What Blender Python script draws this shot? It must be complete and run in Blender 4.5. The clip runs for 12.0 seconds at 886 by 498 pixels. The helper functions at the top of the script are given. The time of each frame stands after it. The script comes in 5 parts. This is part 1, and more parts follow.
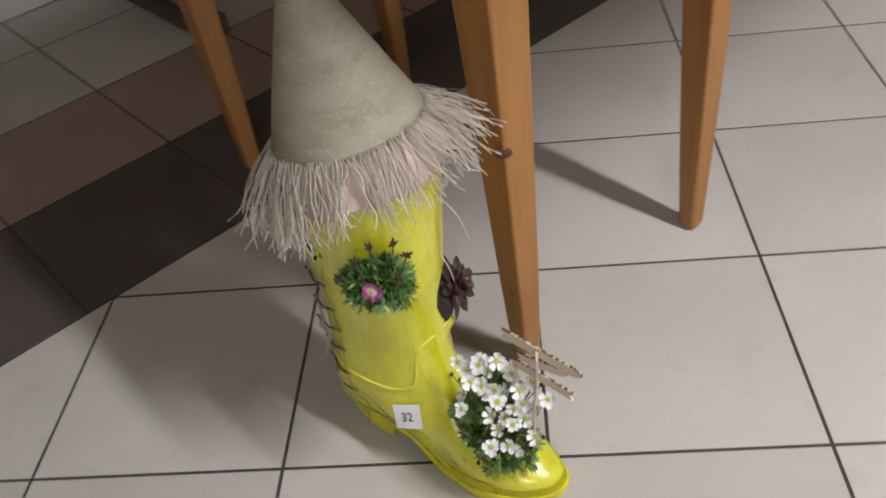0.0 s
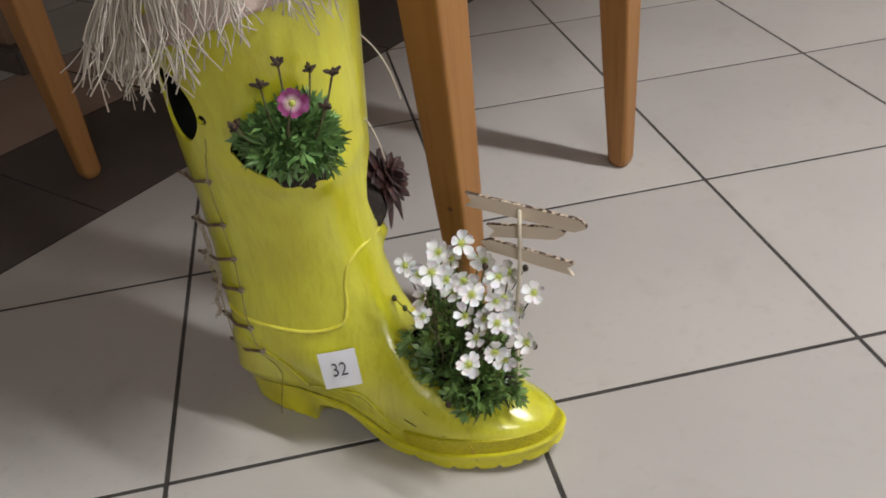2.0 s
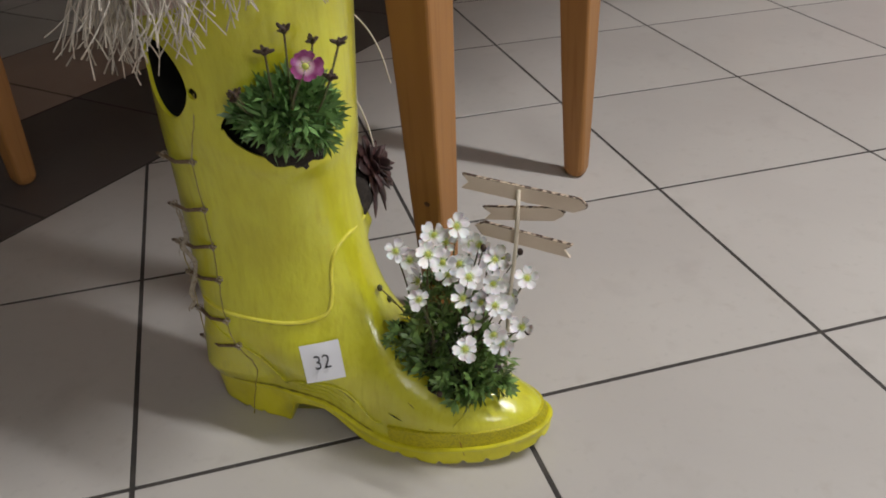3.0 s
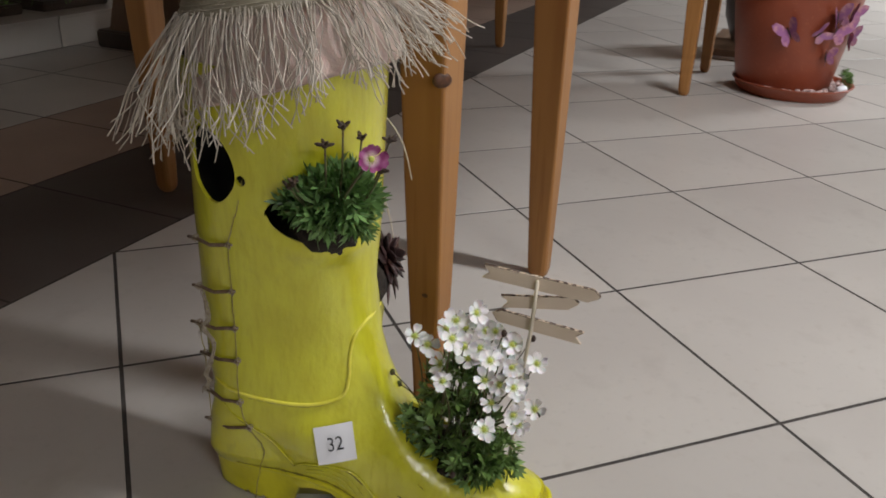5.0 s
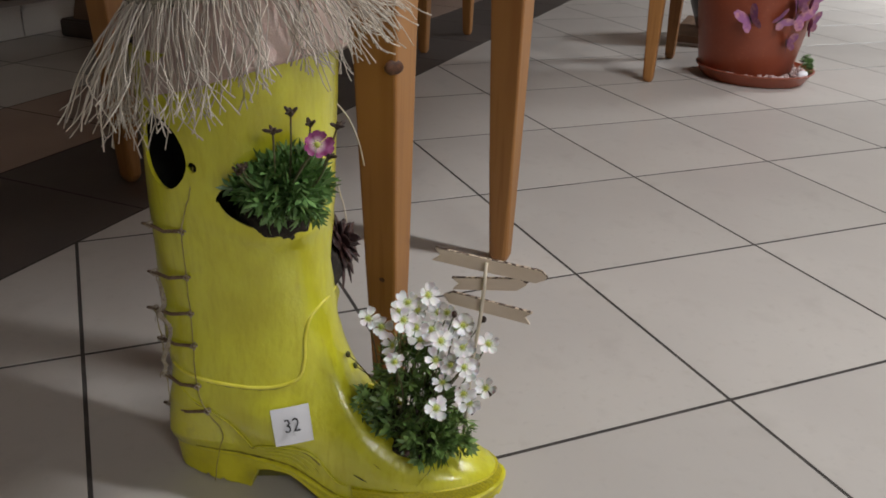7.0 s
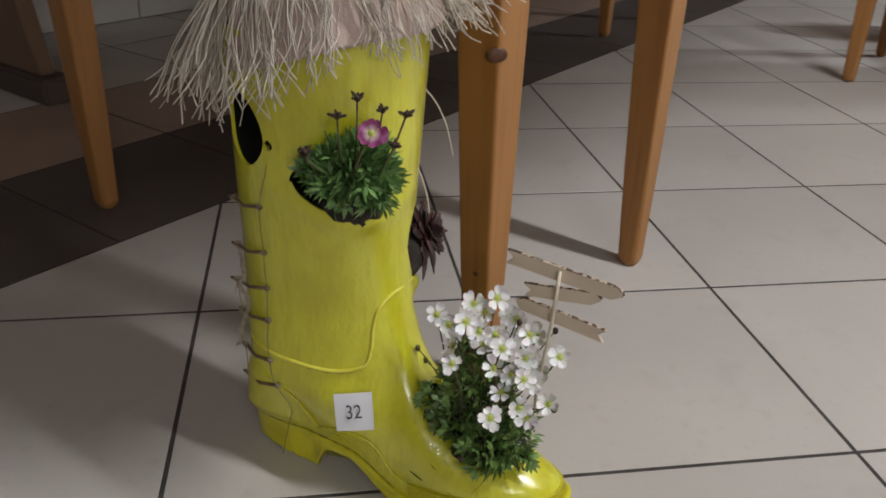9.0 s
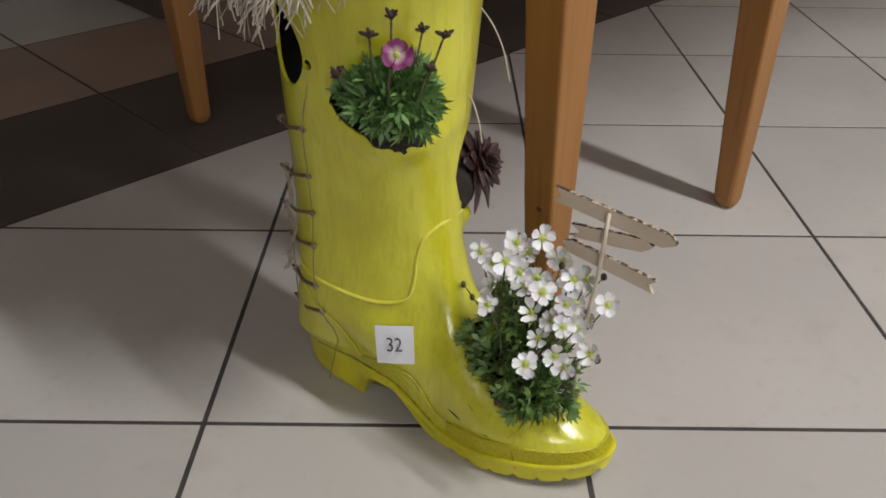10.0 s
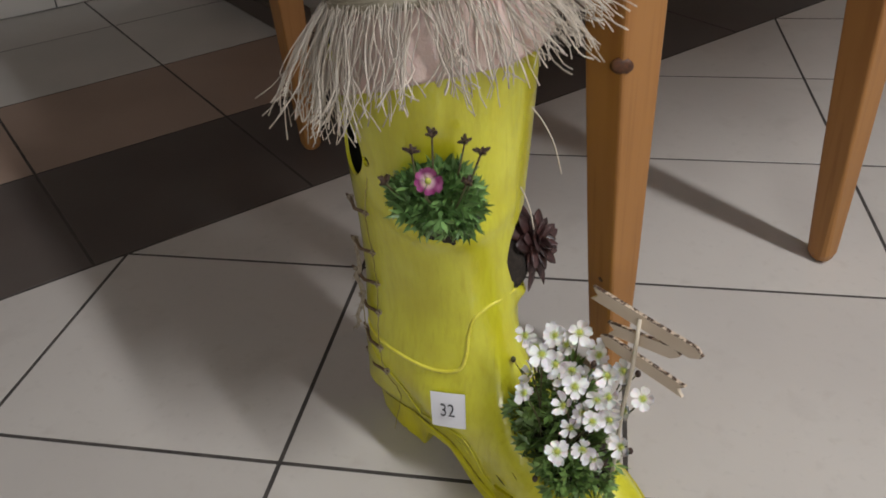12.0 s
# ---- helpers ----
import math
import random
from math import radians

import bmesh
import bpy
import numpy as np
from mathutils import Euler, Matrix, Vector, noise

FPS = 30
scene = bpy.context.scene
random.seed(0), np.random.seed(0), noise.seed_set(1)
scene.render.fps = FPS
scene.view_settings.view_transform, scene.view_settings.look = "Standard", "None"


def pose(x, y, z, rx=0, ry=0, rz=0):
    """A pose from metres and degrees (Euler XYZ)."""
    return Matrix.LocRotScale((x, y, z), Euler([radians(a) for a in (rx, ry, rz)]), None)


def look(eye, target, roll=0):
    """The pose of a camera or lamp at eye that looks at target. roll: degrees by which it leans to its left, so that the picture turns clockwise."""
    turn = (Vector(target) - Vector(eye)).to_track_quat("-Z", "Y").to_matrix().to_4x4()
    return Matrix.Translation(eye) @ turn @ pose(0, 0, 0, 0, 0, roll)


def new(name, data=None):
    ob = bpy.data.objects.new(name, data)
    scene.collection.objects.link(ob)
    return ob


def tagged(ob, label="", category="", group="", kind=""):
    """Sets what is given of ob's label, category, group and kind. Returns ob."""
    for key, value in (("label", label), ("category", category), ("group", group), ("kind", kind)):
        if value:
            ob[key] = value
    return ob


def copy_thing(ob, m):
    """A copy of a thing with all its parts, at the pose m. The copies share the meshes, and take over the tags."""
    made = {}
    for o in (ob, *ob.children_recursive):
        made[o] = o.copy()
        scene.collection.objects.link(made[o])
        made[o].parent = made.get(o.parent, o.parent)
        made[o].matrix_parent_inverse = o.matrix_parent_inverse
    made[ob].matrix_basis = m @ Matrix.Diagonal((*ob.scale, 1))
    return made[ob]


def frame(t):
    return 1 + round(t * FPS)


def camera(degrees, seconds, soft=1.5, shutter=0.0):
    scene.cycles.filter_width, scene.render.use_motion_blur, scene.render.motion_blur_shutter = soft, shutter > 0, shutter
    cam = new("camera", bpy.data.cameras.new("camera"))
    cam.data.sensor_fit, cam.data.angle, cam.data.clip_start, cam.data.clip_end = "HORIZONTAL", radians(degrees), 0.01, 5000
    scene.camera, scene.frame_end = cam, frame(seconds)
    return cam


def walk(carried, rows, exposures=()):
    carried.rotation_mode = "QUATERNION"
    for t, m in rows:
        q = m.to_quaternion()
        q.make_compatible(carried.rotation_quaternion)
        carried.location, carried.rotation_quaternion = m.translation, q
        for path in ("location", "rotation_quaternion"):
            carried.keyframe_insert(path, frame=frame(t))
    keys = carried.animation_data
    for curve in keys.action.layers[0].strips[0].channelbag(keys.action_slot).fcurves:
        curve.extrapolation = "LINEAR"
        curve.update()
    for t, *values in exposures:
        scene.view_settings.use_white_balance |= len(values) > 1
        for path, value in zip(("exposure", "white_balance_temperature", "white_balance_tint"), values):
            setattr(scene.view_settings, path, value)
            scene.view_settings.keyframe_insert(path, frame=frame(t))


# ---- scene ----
cam = camera(56.2, 12.0, 1.75, 0.5)
PATH = [
    (0, (0.649, -0.589, 0.869), (0.462, 0.904, -0.449), -8.6),
    (0.2, (0.604, -0.594, 0.828), (0.536, 0.932, -0.464), -7.9),
    (0.5, (0.554, -0.582, 0.772), (0.616, 0.959, -0.5), -7.7),
    (0.8, (0.530, -0.563, 0.703), (0.645, 1.001, -0.538), -6.2),
    (1, (0.529, -0.548, 0.668), (0.646, 1.044, -0.537), -6.6),
    (1.2, (0.526, -0.543, 0.625), (0.665, 1.078, -0.539), -4.9),
    (1.5, (0.534, -0.542, 0.577), (0.652, 1.081, -0.586), -7.5),
    (1.7, (0.538, -0.544, 0.556), (0.696, 1.098, -0.575), -7.6),
    (2, (0.535, -0.545, 0.558), (0.744, 1.107, -0.55), -6.7),
    (2.2, (0.522, -0.543, 0.548), (0.767, 1.108, -0.554), -5.4),
    (2.5, (0.514, -0.55, 0.536), (0.793, 1.096, -0.565), -6.0),
    (2.8, (0.487, -0.544, 0.522), (0.869, 1.097, -0.555), -3.0),
    (3, (0.468, -0.544, 0.521), (0.899, 1.107, -0.521), -2.6),
    (3.2, (0.446, -0.542, 0.514), (0.924, 1.106, -0.515), -2.0),
    (4.8, (0.371, -0.555, 0.527), (1.043, 1.144, -0.287), 2.3),
    (5, (0.366, -0.56, 0.529), (1.053, 1.133, -0.286), 2.4),
    (5.5, (0.362, -0.566, 0.531), (1.111, 1.096, -0.29), 2.3),
    (6, (0.36, -0.573, 0.53), (1.118, 1.084, -0.296), 2.8),
    (6.5, (0.369, -0.582, 0.53), (1.114, 1.082, -0.292), 2.8),
    (6.7, (0.373, -0.582, 0.532), (1.116, 1.077, -0.301), 2.6),
    (8.3, (0.427, -0.575, 0.532), (0.995, 1.142, -0.322), 3.0),
    (8.5, (0.438, -0.574, 0.537), (0.923, 1.163, -0.329), 2.9),
    (8.7, (0.450, -0.576, 0.539), (0.834, 1.181, -0.338), 2.4),
    (9, (0.476, -0.571, 0.535), (0.781, 1.189, -0.364), 2.3),
    (9.2, (0.490, -0.574, 0.529), (0.721, 1.197, -0.370), 2.4),
    (9.5, (0.512, -0.559, 0.531), (0.625, 1.186, -0.441), 0.9),
    (9.7, (0.518, -0.546, 0.525), (0.597, 1.172, -0.497), 1.7),
    (10, (0.542, -0.54, 0.525), (0.546, 1.153, -0.54), 0.7),
    (10.2, (0.548, -0.536, 0.519), (0.537, 1.150, -0.556), 0.9),
    (10.5, (0.571, -0.53, 0.513), (0.483, 1.131, -0.597), -0.5),
    (10.8, (0.579, -0.521, 0.512), (0.456, 1.137, -0.600), -0.9),
    (11, (0.592, -0.52, 0.518), (0.429, 1.144, -0.579), -2.1),
    (11.3, (0.598, -0.513, 0.537), (0.361, 1.152, -0.546), -2.9),
    (11.5, (0.601, -0.517, 0.553), (0.318, 1.167, -0.487), -3.1),
    (12, (0.613, -0.519, 0.621), (0.286, 1.108, -0.496), -3.3),
]
EXPOSURES = ((0, 0.02), (1, -0.07), (2, -0.12), (3.2, -0.29), (5, -0.26), (6.5, -0.37), (8.5, -0.42), (9.5, -0.27), (10.5, -0.23), (12, -0.26))
walk(cam, [(t, look(eye, target, roll)) for t, eye, target, roll in PATH], EXPOSURES)

# ---------------------------------------------------------------- light
R2 = math.sqrt(0.5)


def ab(a, b):
    """Floor place from metres along and across the dark tile band."""
    return ((a - b) * R2, (a + b) * R2)


world = bpy.data.worlds.new("world")
world.use_nodes = True
world.node_tree.nodes["Background"].inputs[0].default_value = (0.75, 0.85, 1.0, 1)
world.node_tree.nodes["Background"].inputs[1].default_value = 0.02
scene.world = world
scene.view_settings.exposure = 0.0


def ceiling_lamp(name, at, sx, sy, watts, colour, yaw=0):
    """A lamp under the ceiling that shines straight down."""
    lamp = bpy.data.lights.new(name, "AREA")
    lamp.shape, lamp.size, lamp.size_y, lamp.energy, lamp.color = "RECTANGLE", sx, sy, watts, colour
    ob = new(name, lamp)
    ob.matrix_world = pose(*at, 0, 0, yaw)
    return ob


CEILING = 2.30
KEY = (1.86, -0.55, 2.20)
SECOND = (1.10, -3.90, 2.20)
FAR = (5.5, 1.3, 2.20)
ceiling_lamp("tube_lamp", KEY, 1.15, 0.08, 60, (0.95, 0.955, 0.965), -45)
ceiling_lamp("second_lamp", SECOND, 1.50, 1.00, 102, (0.95, 0.96, 0.97), -45)
# added fill for the far floor, with no known source there
ceiling_lamp("far_fill_lamp", FAR, 1.15, 0.10, 255, (0.92, 0.96, 1.0), -45)


# ---------------------------------------------------------------- materials
def mat(name, base, rough=0.5, var=(), bump=0.0, bump_scale=60, stretch=(1, 1, 1), metal=0.0, coat=0.0, island=False, random_amount=0.0, sub=0.0, spec=0.5, coat_rough=0.12, eye=None):
    """A Principled material. var: (scale, second colour, low, high, own stretch) noise layers; stretch scales the noise space."""
    m = bpy.data.materials.new(name)
    m.use_nodes = True
    nt = m.node_tree
    N, L = nt.nodes, nt.links
    b = N["Principled BSDF"]
    b.inputs["Roughness"].default_value = rough
    b.inputs["Metallic"].default_value = metal
    b.inputs["Coat Weight"].default_value = coat
    b.inputs["Coat Roughness"].default_value = coat_rough
    b.inputs["Specular IOR Level"].default_value = spec
    if sub:
        b.inputs["Subsurface Weight"].default_value = sub
        b.inputs["Subsurface Scale"].default_value = 0.004
    tc = N.new("ShaderNodeTexCoord")
    mp = N.new("ShaderNodeMapping")
    mp.inputs["Scale"].default_value = stretch
    L.new(tc.outputs["Object"], mp.inputs["Vector"])
    last = N.new("ShaderNodeRGB")
    last.outputs[0].default_value = base
    last = last.outputs[0]
    for scale, colour, low, high, *own in var:
        n = N.new("ShaderNodeTexNoise")
        n.inputs["Scale"].default_value, n.inputs["Detail"].default_value = scale, 5
        if own:
            mq = N.new("ShaderNodeMapping")
            mq.inputs["Scale"].default_value = own[0]
            L.new(tc.outputs["Object"], mq.inputs["Vector"])
            L.new(mq.outputs[0], n.inputs["Vector"])
        else:
            L.new(mp.outputs[0], n.inputs["Vector"])
        r = N.new("ShaderNodeMapRange")
        r.inputs["From Min"].default_value, r.inputs["From Max"].default_value = low, high
        L.new(n.outputs["Fac"], r.inputs["Value"])
        x = N.new("ShaderNodeMix")
        x.data_type = "RGBA"
        L.new(r.outputs[0], x.inputs["Factor"])
        L.new(last, x.inputs["A"])
        x.inputs["B"].default_value = colour
        last = x.outputs["Result"]
    if eye:
        colour, r0, r1 = eye
        ln = N.new("ShaderNodeVectorMath")
        ln.operation = "LENGTH"
        L.new(tc.outputs["Object"], ln.inputs[0])
        r = N.new("ShaderNodeMapRange")
        r.inputs["From Min"].default_value, r.inputs["From Max"].default_value = r1, r0
        L.new(ln.outputs["Value"], r.inputs["Value"])
        x = N.new("ShaderNodeMix")
        x.data_type = "RGBA"
        L.new(r.outputs[0], x.inputs["Factor"])
        L.new(last, x.inputs["A"])
        x.inputs["B"].default_value = colour
        last = x.outputs["Result"]
    if random_amount:
        if island:
            src = N.new("ShaderNodeNewGeometry").outputs["Random Per Island"]
        else:
            src = N.new("ShaderNodeObjectInfo").outputs["Random"]
        r = N.new("ShaderNodeMapRange")
        r.inputs["To Min"].default_value, r.inputs["To Max"].default_value = 1 - random_amount, 1 + random_amount
        L.new(src, r.inputs["Value"])
        h = N.new("ShaderNodeHueSaturation")
        L.new(r.outputs[0], h.inputs["Value"])
        L.new(last, h.inputs["Color"])
        last = h.outputs[0]
    L.new(last, b.inputs["Base Color"])
    if bump:
        n = N.new("ShaderNodeTexNoise")
        n.inputs["Scale"].default_value, n.inputs["Detail"].default_value = bump_scale, 6
        L.new(mp.outputs[0], n.inputs["Vector"])
        u = N.new("ShaderNodeBump")
        u.inputs["Strength"].default_value, u.inputs["Distance"].default_value = bump, 0.002
        L.new(n.outputs["Fac"], u.inputs["Height"])
        L.new(u.outputs[0], b.inputs["Normal"])
        L.new(u.outputs[0], b.inputs["Coat Normal"])
    return m


M_TILE = mat("beige_tile", (0.50, 0.465, 0.435, 1), 0.36, [(3, (0.55, 0.515, 0.48, 1), 0.4, 0.7), (14, (0.45, 0.415, 0.385, 1), 0.56, 0.82), (36, (0.47, 0.43, 0.395, 1), 0.60, 0.80), (90, (0.46, 0.43, 0.40, 1), 0.6, 0.85)], 0.05, 200, random_amount=0.05)
M_TILE_BROWN = mat("brown_tile", (0.33, 0.235, 0.185, 1), 0.42, [(4, (0.38, 0.275, 0.22, 1), 0.4, 0.7)], 0.05, 200, random_amount=0.05)
M_TILE_DARK = mat("dark_tile", (0.078, 0.062, 0.056, 1), 0.55, [(5, (0.094, 0.078, 0.070, 1), 0.4, 0.7)], 0.08, 150, random_amount=0.06)
M_TILE_GREY = mat("grey_tile", (0.50, 0.48, 0.45, 1), 0.36, [(4, (0.56, 0.53, 0.50, 1), 0.4, 0.7)], 0.05, 200, random_amount=0.05)
M_GROUT = mat("grout", (0.046, 0.040, 0.037, 1), 0.9, [(30, (0.080, 0.070, 0.062, 1), 0.45, 0.75)], 0.3, 400)
M_WALL = mat("plaster_paint", (0.40, 0.35, 0.305, 1), 0.85, [(2, (0.35, 0.31, 0.27, 1), 0.4, 0.7)], 0.1, 80)
M_CEIL = mat("ceiling_paint", (0.46, 0.43, 0.40, 1), 0.9, [(2, (0.43, 0.40, 0.37, 1), 0.4, 0.7)], 0.05, 80)
M_WOOD = mat("varnished_pine", (0.355, 0.165, 0.050, 1), 0.46, [(34, (0.27, 0.112, 0.032, 1), 0.42, 0.72), (9, (0.46, 0.24, 0.085, 1), 0.5, 0.8), (130, (0.24, 0.10, 0.028, 1), 0.55, 0.85, (1, 1, 0.035))], 0.12, 50, stretch=(1, 1, 0.09), coat=0.08, random_amount=0.06, spec=0.3)
M_BOARD = mat("varnished_pine_board", (0.30, 0.130, 0.036, 1), 0.42, [(34, (0.22, 0.082, 0.020, 1), 0.42, 0.72), (9, (0.40, 0.19, 0.06, 1), 0.5, 0.8)], 0.12, 50, stretch=(0.09, 1, 1), coat=0.10, random_amount=0.06)
M_KNOT = mat("wood_knot", (0.11, 0.04, 0.016, 1), 0.5, [(300, (0.05, 0.018, 0.008, 1), 0.4, 0.7)], 0.2, 300)
M_YELLOW = mat("yellow_painted_rubber", (0.655, 0.64, 0.034, 1), 0.30, [(30, (0.56, 0.51, 0.016, 1), 0.44, 0.74), (10, (0.45, 0.42, 0.035, 1), 0.58, 0.84), (85, (0.55, 0.52, 0.02, 1), 0.54, 0.80, (1, 1, 0.06)), (16, (0.74, 0.71, 0.06, 1), 0.56, 0.78, (1, 1, 0.5)), (230, (0.55, 0.51, 0.015, 1), 0.50, 0.78, (1, 1, 0.16)), (38, (0.36, 0.33, 0.03, 1), 0.68, 0.82)], 0.22, 230, stretch=(1, 1, 0.6), coat=0.9, coat_rough=0.15)
M_SOLE = mat("yellow_painted_sole", (0.68, 0.63, 0.020, 1), 0.36, [(40, (0.55, 0.50, 0.016, 1), 0.46, 0.74), (14, (0.34, 0.31, 0.03, 1), 0.62, 0.82), (120, (0.22, 0.19, 0.03, 1), 0.68, 0.80)], 0.25, 120, coat=0.3)
M_BLACK = mat("black_rubber_lining", (0.016, 0.015, 0.014, 1), 0.7, [(60, (0.03, 0.028, 0.025, 1), 0.45, 0.7)], 0.1, 100)
M_KNURL = mat("knurled_yellow_rubber", (0.60, 0.53, 0.014, 1), 0.4, [(600, (0.44, 0.39, 0.02, 1), 0.45, 0.6)], 0.5, 700)
knurl_nodes, knurl_links = M_KNURL.node_tree.nodes, M_KNURL.node_tree.links
where = knurl_nodes.new("ShaderNodeTexCoord")
ribs = []
for lean in (45, -45):
    turn = knurl_nodes.new("ShaderNodeMapping")
    turn.inputs["Rotation"].default_value = (0, radians(lean), 0)
    knurl_links.new(where.outputs["Object"], turn.inputs["Vector"])
    wave = knurl_nodes.new("ShaderNodeTexWave")
    wave.inputs["Scale"].default_value = 150
    knurl_links.new(turn.outputs[0], wave.inputs["Vector"])
    ribs.append(wave)
crossed = knurl_nodes.new("ShaderNodeMath")
crossed.operation = "MULTIPLY"
knurl_links.new(ribs[0].outputs["Fac"], crossed.inputs[0])
knurl_links.new(ribs[1].outputs["Fac"], crossed.inputs[1])
relief = knurl_nodes.new("ShaderNodeBump")
relief.inputs["Strength"].default_value, relief.inputs["Distance"].default_value = 0.45, 0.0010
knurl_links.new(crossed.outputs[0], relief.inputs["Height"])
knurl_links.new(relief.outputs[0], knurl_nodes["Principled BSDF"].inputs["Normal"])
M_OLIVE = mat("dark_olive", (0.17, 0.145, 0.025, 1), 0.7, [(120, (0.36, 0.31, 0.02, 1), 0.45, 0.62)])
M_RUST = mat("rust_stain", (0.30, 0.17, 0.03, 1), 0.7, [(200, (0.50, 0.42, 0.03, 1), 0.45, 0.65)])
M_RIDGE = mat("bright_yellow_paint", (0.80, 0.74, 0.10, 1), 0.28, [(60, (0.62, 0.55, 0.02, 1), 0.45, 0.75)], 0.05, 200, coat=0.3)
M_STRAW = mat("grey_beige_straw_cloth", (0.37, 0.335, 0.255, 1), 0.55, [(16, (0.27, 0.235, 0.165, 1), 0.45, 0.72), (7, (0.46, 0.42, 0.34, 1), 0.50, 0.75), (60, (0.27, 0.235, 0.16, 1), 0.58, 0.80, (1, 1, 3.0)), (300, (0.44, 0.40, 0.31, 1), 0.5, 0.75)], 0.35, 240, stretch=(1, 1, 2.2))
M_FABRIC = mat("pale_pink_fabric", (0.64, 0.50, 0.45, 1), 0.85, [(20, (0.52, 0.40, 0.35, 1), 0.42, 0.75)], 0.3, 500, sub=0.1)
M_FRINGE = mat("cream_straw_fringe", (0.58, 0.52, 0.45, 1), 0.6, [(60, (0.47, 0.40, 0.32, 1), 0.42, 0.75)], 0.1, 300, island=True, random_amount=0.25)
M_TWINE = mat("grey_jute_twine", (0.42, 0.36, 0.28, 1), 0.9, [(300, (0.20, 0.15, 0.10, 1), 0.45, 0.7)], 0.5, 900)
M_PAINTED_TWINE = mat("paint_stained_twine", (0.33, 0.27, 0.07, 1), 0.8, [(160, (0.22, 0.17, 0.06, 1), 0.45, 0.7), (40, (0.46, 0.40, 0.20, 1), 0.55, 0.7)], 0.5, 900)
M_TWIG = mat("brown_twig", (0.16, 0.10, 0.06, 1), 0.8, [(200, (0.26, 0.18, 0.12, 1), 0.45, 0.7)], 0.4, 500)
M_SOIL = mat("potting_soil", (0.022, 0.016, 0.012, 1), 0.95, [(200, (0.05, 0.035, 0.025, 1), 0.5, 0.75)], 0.8, 300)
M_LEAF = mat("moss_green_leaf", (0.16, 0.285, 0.088, 1), 0.36, [(80, (0.09, 0.18, 0.05, 1), 0.42, 0.7)], island=True, random_amount=0.45, sub=0.05)
M_LEAF2 = mat("deep_green_leaf", (0.165, 0.265, 0.072, 1), 0.40, [(80, (0.08, 0.14, 0.04, 1), 0.42, 0.7)], island=True, random_amount=0.45, sub=0.05)
M_STEM = mat("green_brown_stem", (0.10, 0.11, 0.04, 1), 0.6, [(200, (0.09, 0.05, 0.03, 1), 0.45, 0.65)])
M_BUD = mat("dark_bud", (0.035, 0.018, 0.014, 1), 0.6, [(400, (0.07, 0.04, 0.02, 1), 0.45, 0.65)])
M_PETAL = mat("white_petal", (0.86, 0.84, 0.83, 1), 0.55, [(120, (0.76, 0.66, 0.78, 1), 0.52, 0.82)], sub=0.15, random_amount=0.10, eye=((0.50, 0.58, 0.22, 1), 0.0020, 0.0046))
M_PINK = mat("magenta_petal", (0.26, 0.03, 0.15, 1), 0.5, [(160, (0.45, 0.14, 0.32, 1), 0.48, 0.72)], sub=0.1, eye=((0.72, 0.50, 0.56, 1), 0.0030, 0.0062))
M_CENTRE = mat("lime_flower_centre", (0.42, 0.50, 0.08, 1), 0.6, [(500, (0.62, 0.58, 0.14, 1), 0.45, 0.65)])
M_SEMP = mat("burgundy_succulent_leaf", (0.050, 0.024, 0.024, 1), 0.42, [(40, (0.13, 0.045, 0.032, 1), 0.48, 0.7), (200, (0.03, 0.018, 0.02, 1), 0.5, 0.75)], random_amount=0.55)
M_PLY = mat("pale_plywood", (0.68, 0.57, 0.45, 1), 0.6, [(40, (0.60, 0.48, 0.36, 1), 0.42, 0.7)], 0.1, 300, stretch=(0.3, 1, 1))
M_BURNT = mat("scorched_wood", (0.06, 0.032, 0.02, 1), 0.8, [(260, (0.62, 0.50, 0.38, 1), 0.46, 0.56)])
M_POST = mat("cream_stick", (0.72, 0.64, 0.52, 1), 0.40, [(80, (0.64, 0.56, 0.43, 1), 0.42, 0.7)])
M_PAPER = mat("white_paper", (0.80, 0.80, 0.84, 1), 0.7, [(30, (0.76, 0.76, 0.80, 1), 0.42, 0.7)])
M_INK = mat("black_ink", (0.02, 0.02, 0.025, 1), 0.6, [(100, (0.03, 0.03, 0.04, 1), 0.42, 0.7)])
M_TERRA = mat("terracotta_plastic", (0.29, 0.066, 0.030, 1), 0.42, [(8, (0.25, 0.054, 0.024, 1), 0.42, 0.7), (120, (0.38, 0.11, 0.05, 1), 0.6, 0.8)], 0.05, 200)
M_WING = mat("mauve_paper_wing", (0.30, 0.11, 0.26, 1), 0.6, [(45, (0.50, 0.24, 0.27, 1), 0.45, 0.65), (110, (0.20, 0.06, 0.16, 1), 0.55, 0.75)], random_amount=0.2)
M_GRAVEL = mat("pink_white_gravel", (0.62, 0.48, 0.46, 1), 0.7, [(140, (0.36, 0.22, 0.20, 1), 0.45, 0.65)], 0.5, 200, island=True, random_amount=0.3)
M_DARKWOOD = mat("dark_brown_wood", (0.075, 0.055, 0.045, 1), 0.6, [(12, (0.10, 0.075, 0.06, 1), 0.42, 0.7)], 0.2, 60, stretch=(1, 1, 0.3))
M_BROWNWOOD = mat("brown_wood", (0.19, 0.115, 0.07, 1), 0.55, [(14, (0.14, 0.08, 0.045, 1), 0.42, 0.7)], 0.2, 60, stretch=(1, 1, 0.2))
M_GLAZE = mat("white_glazed_tile", (0.62, 0.60, 0.57, 1), 0.25, [(5, (0.57, 0.55, 0.52, 1), 0.42, 0.7)], 0.02, 100, random_amount=0.04)
M_VASE = mat("dark_grey_ceramic", (0.07, 0.055, 0.05, 1), 0.35, [(20, (0.10, 0.08, 0.07, 1), 0.42, 0.7)])
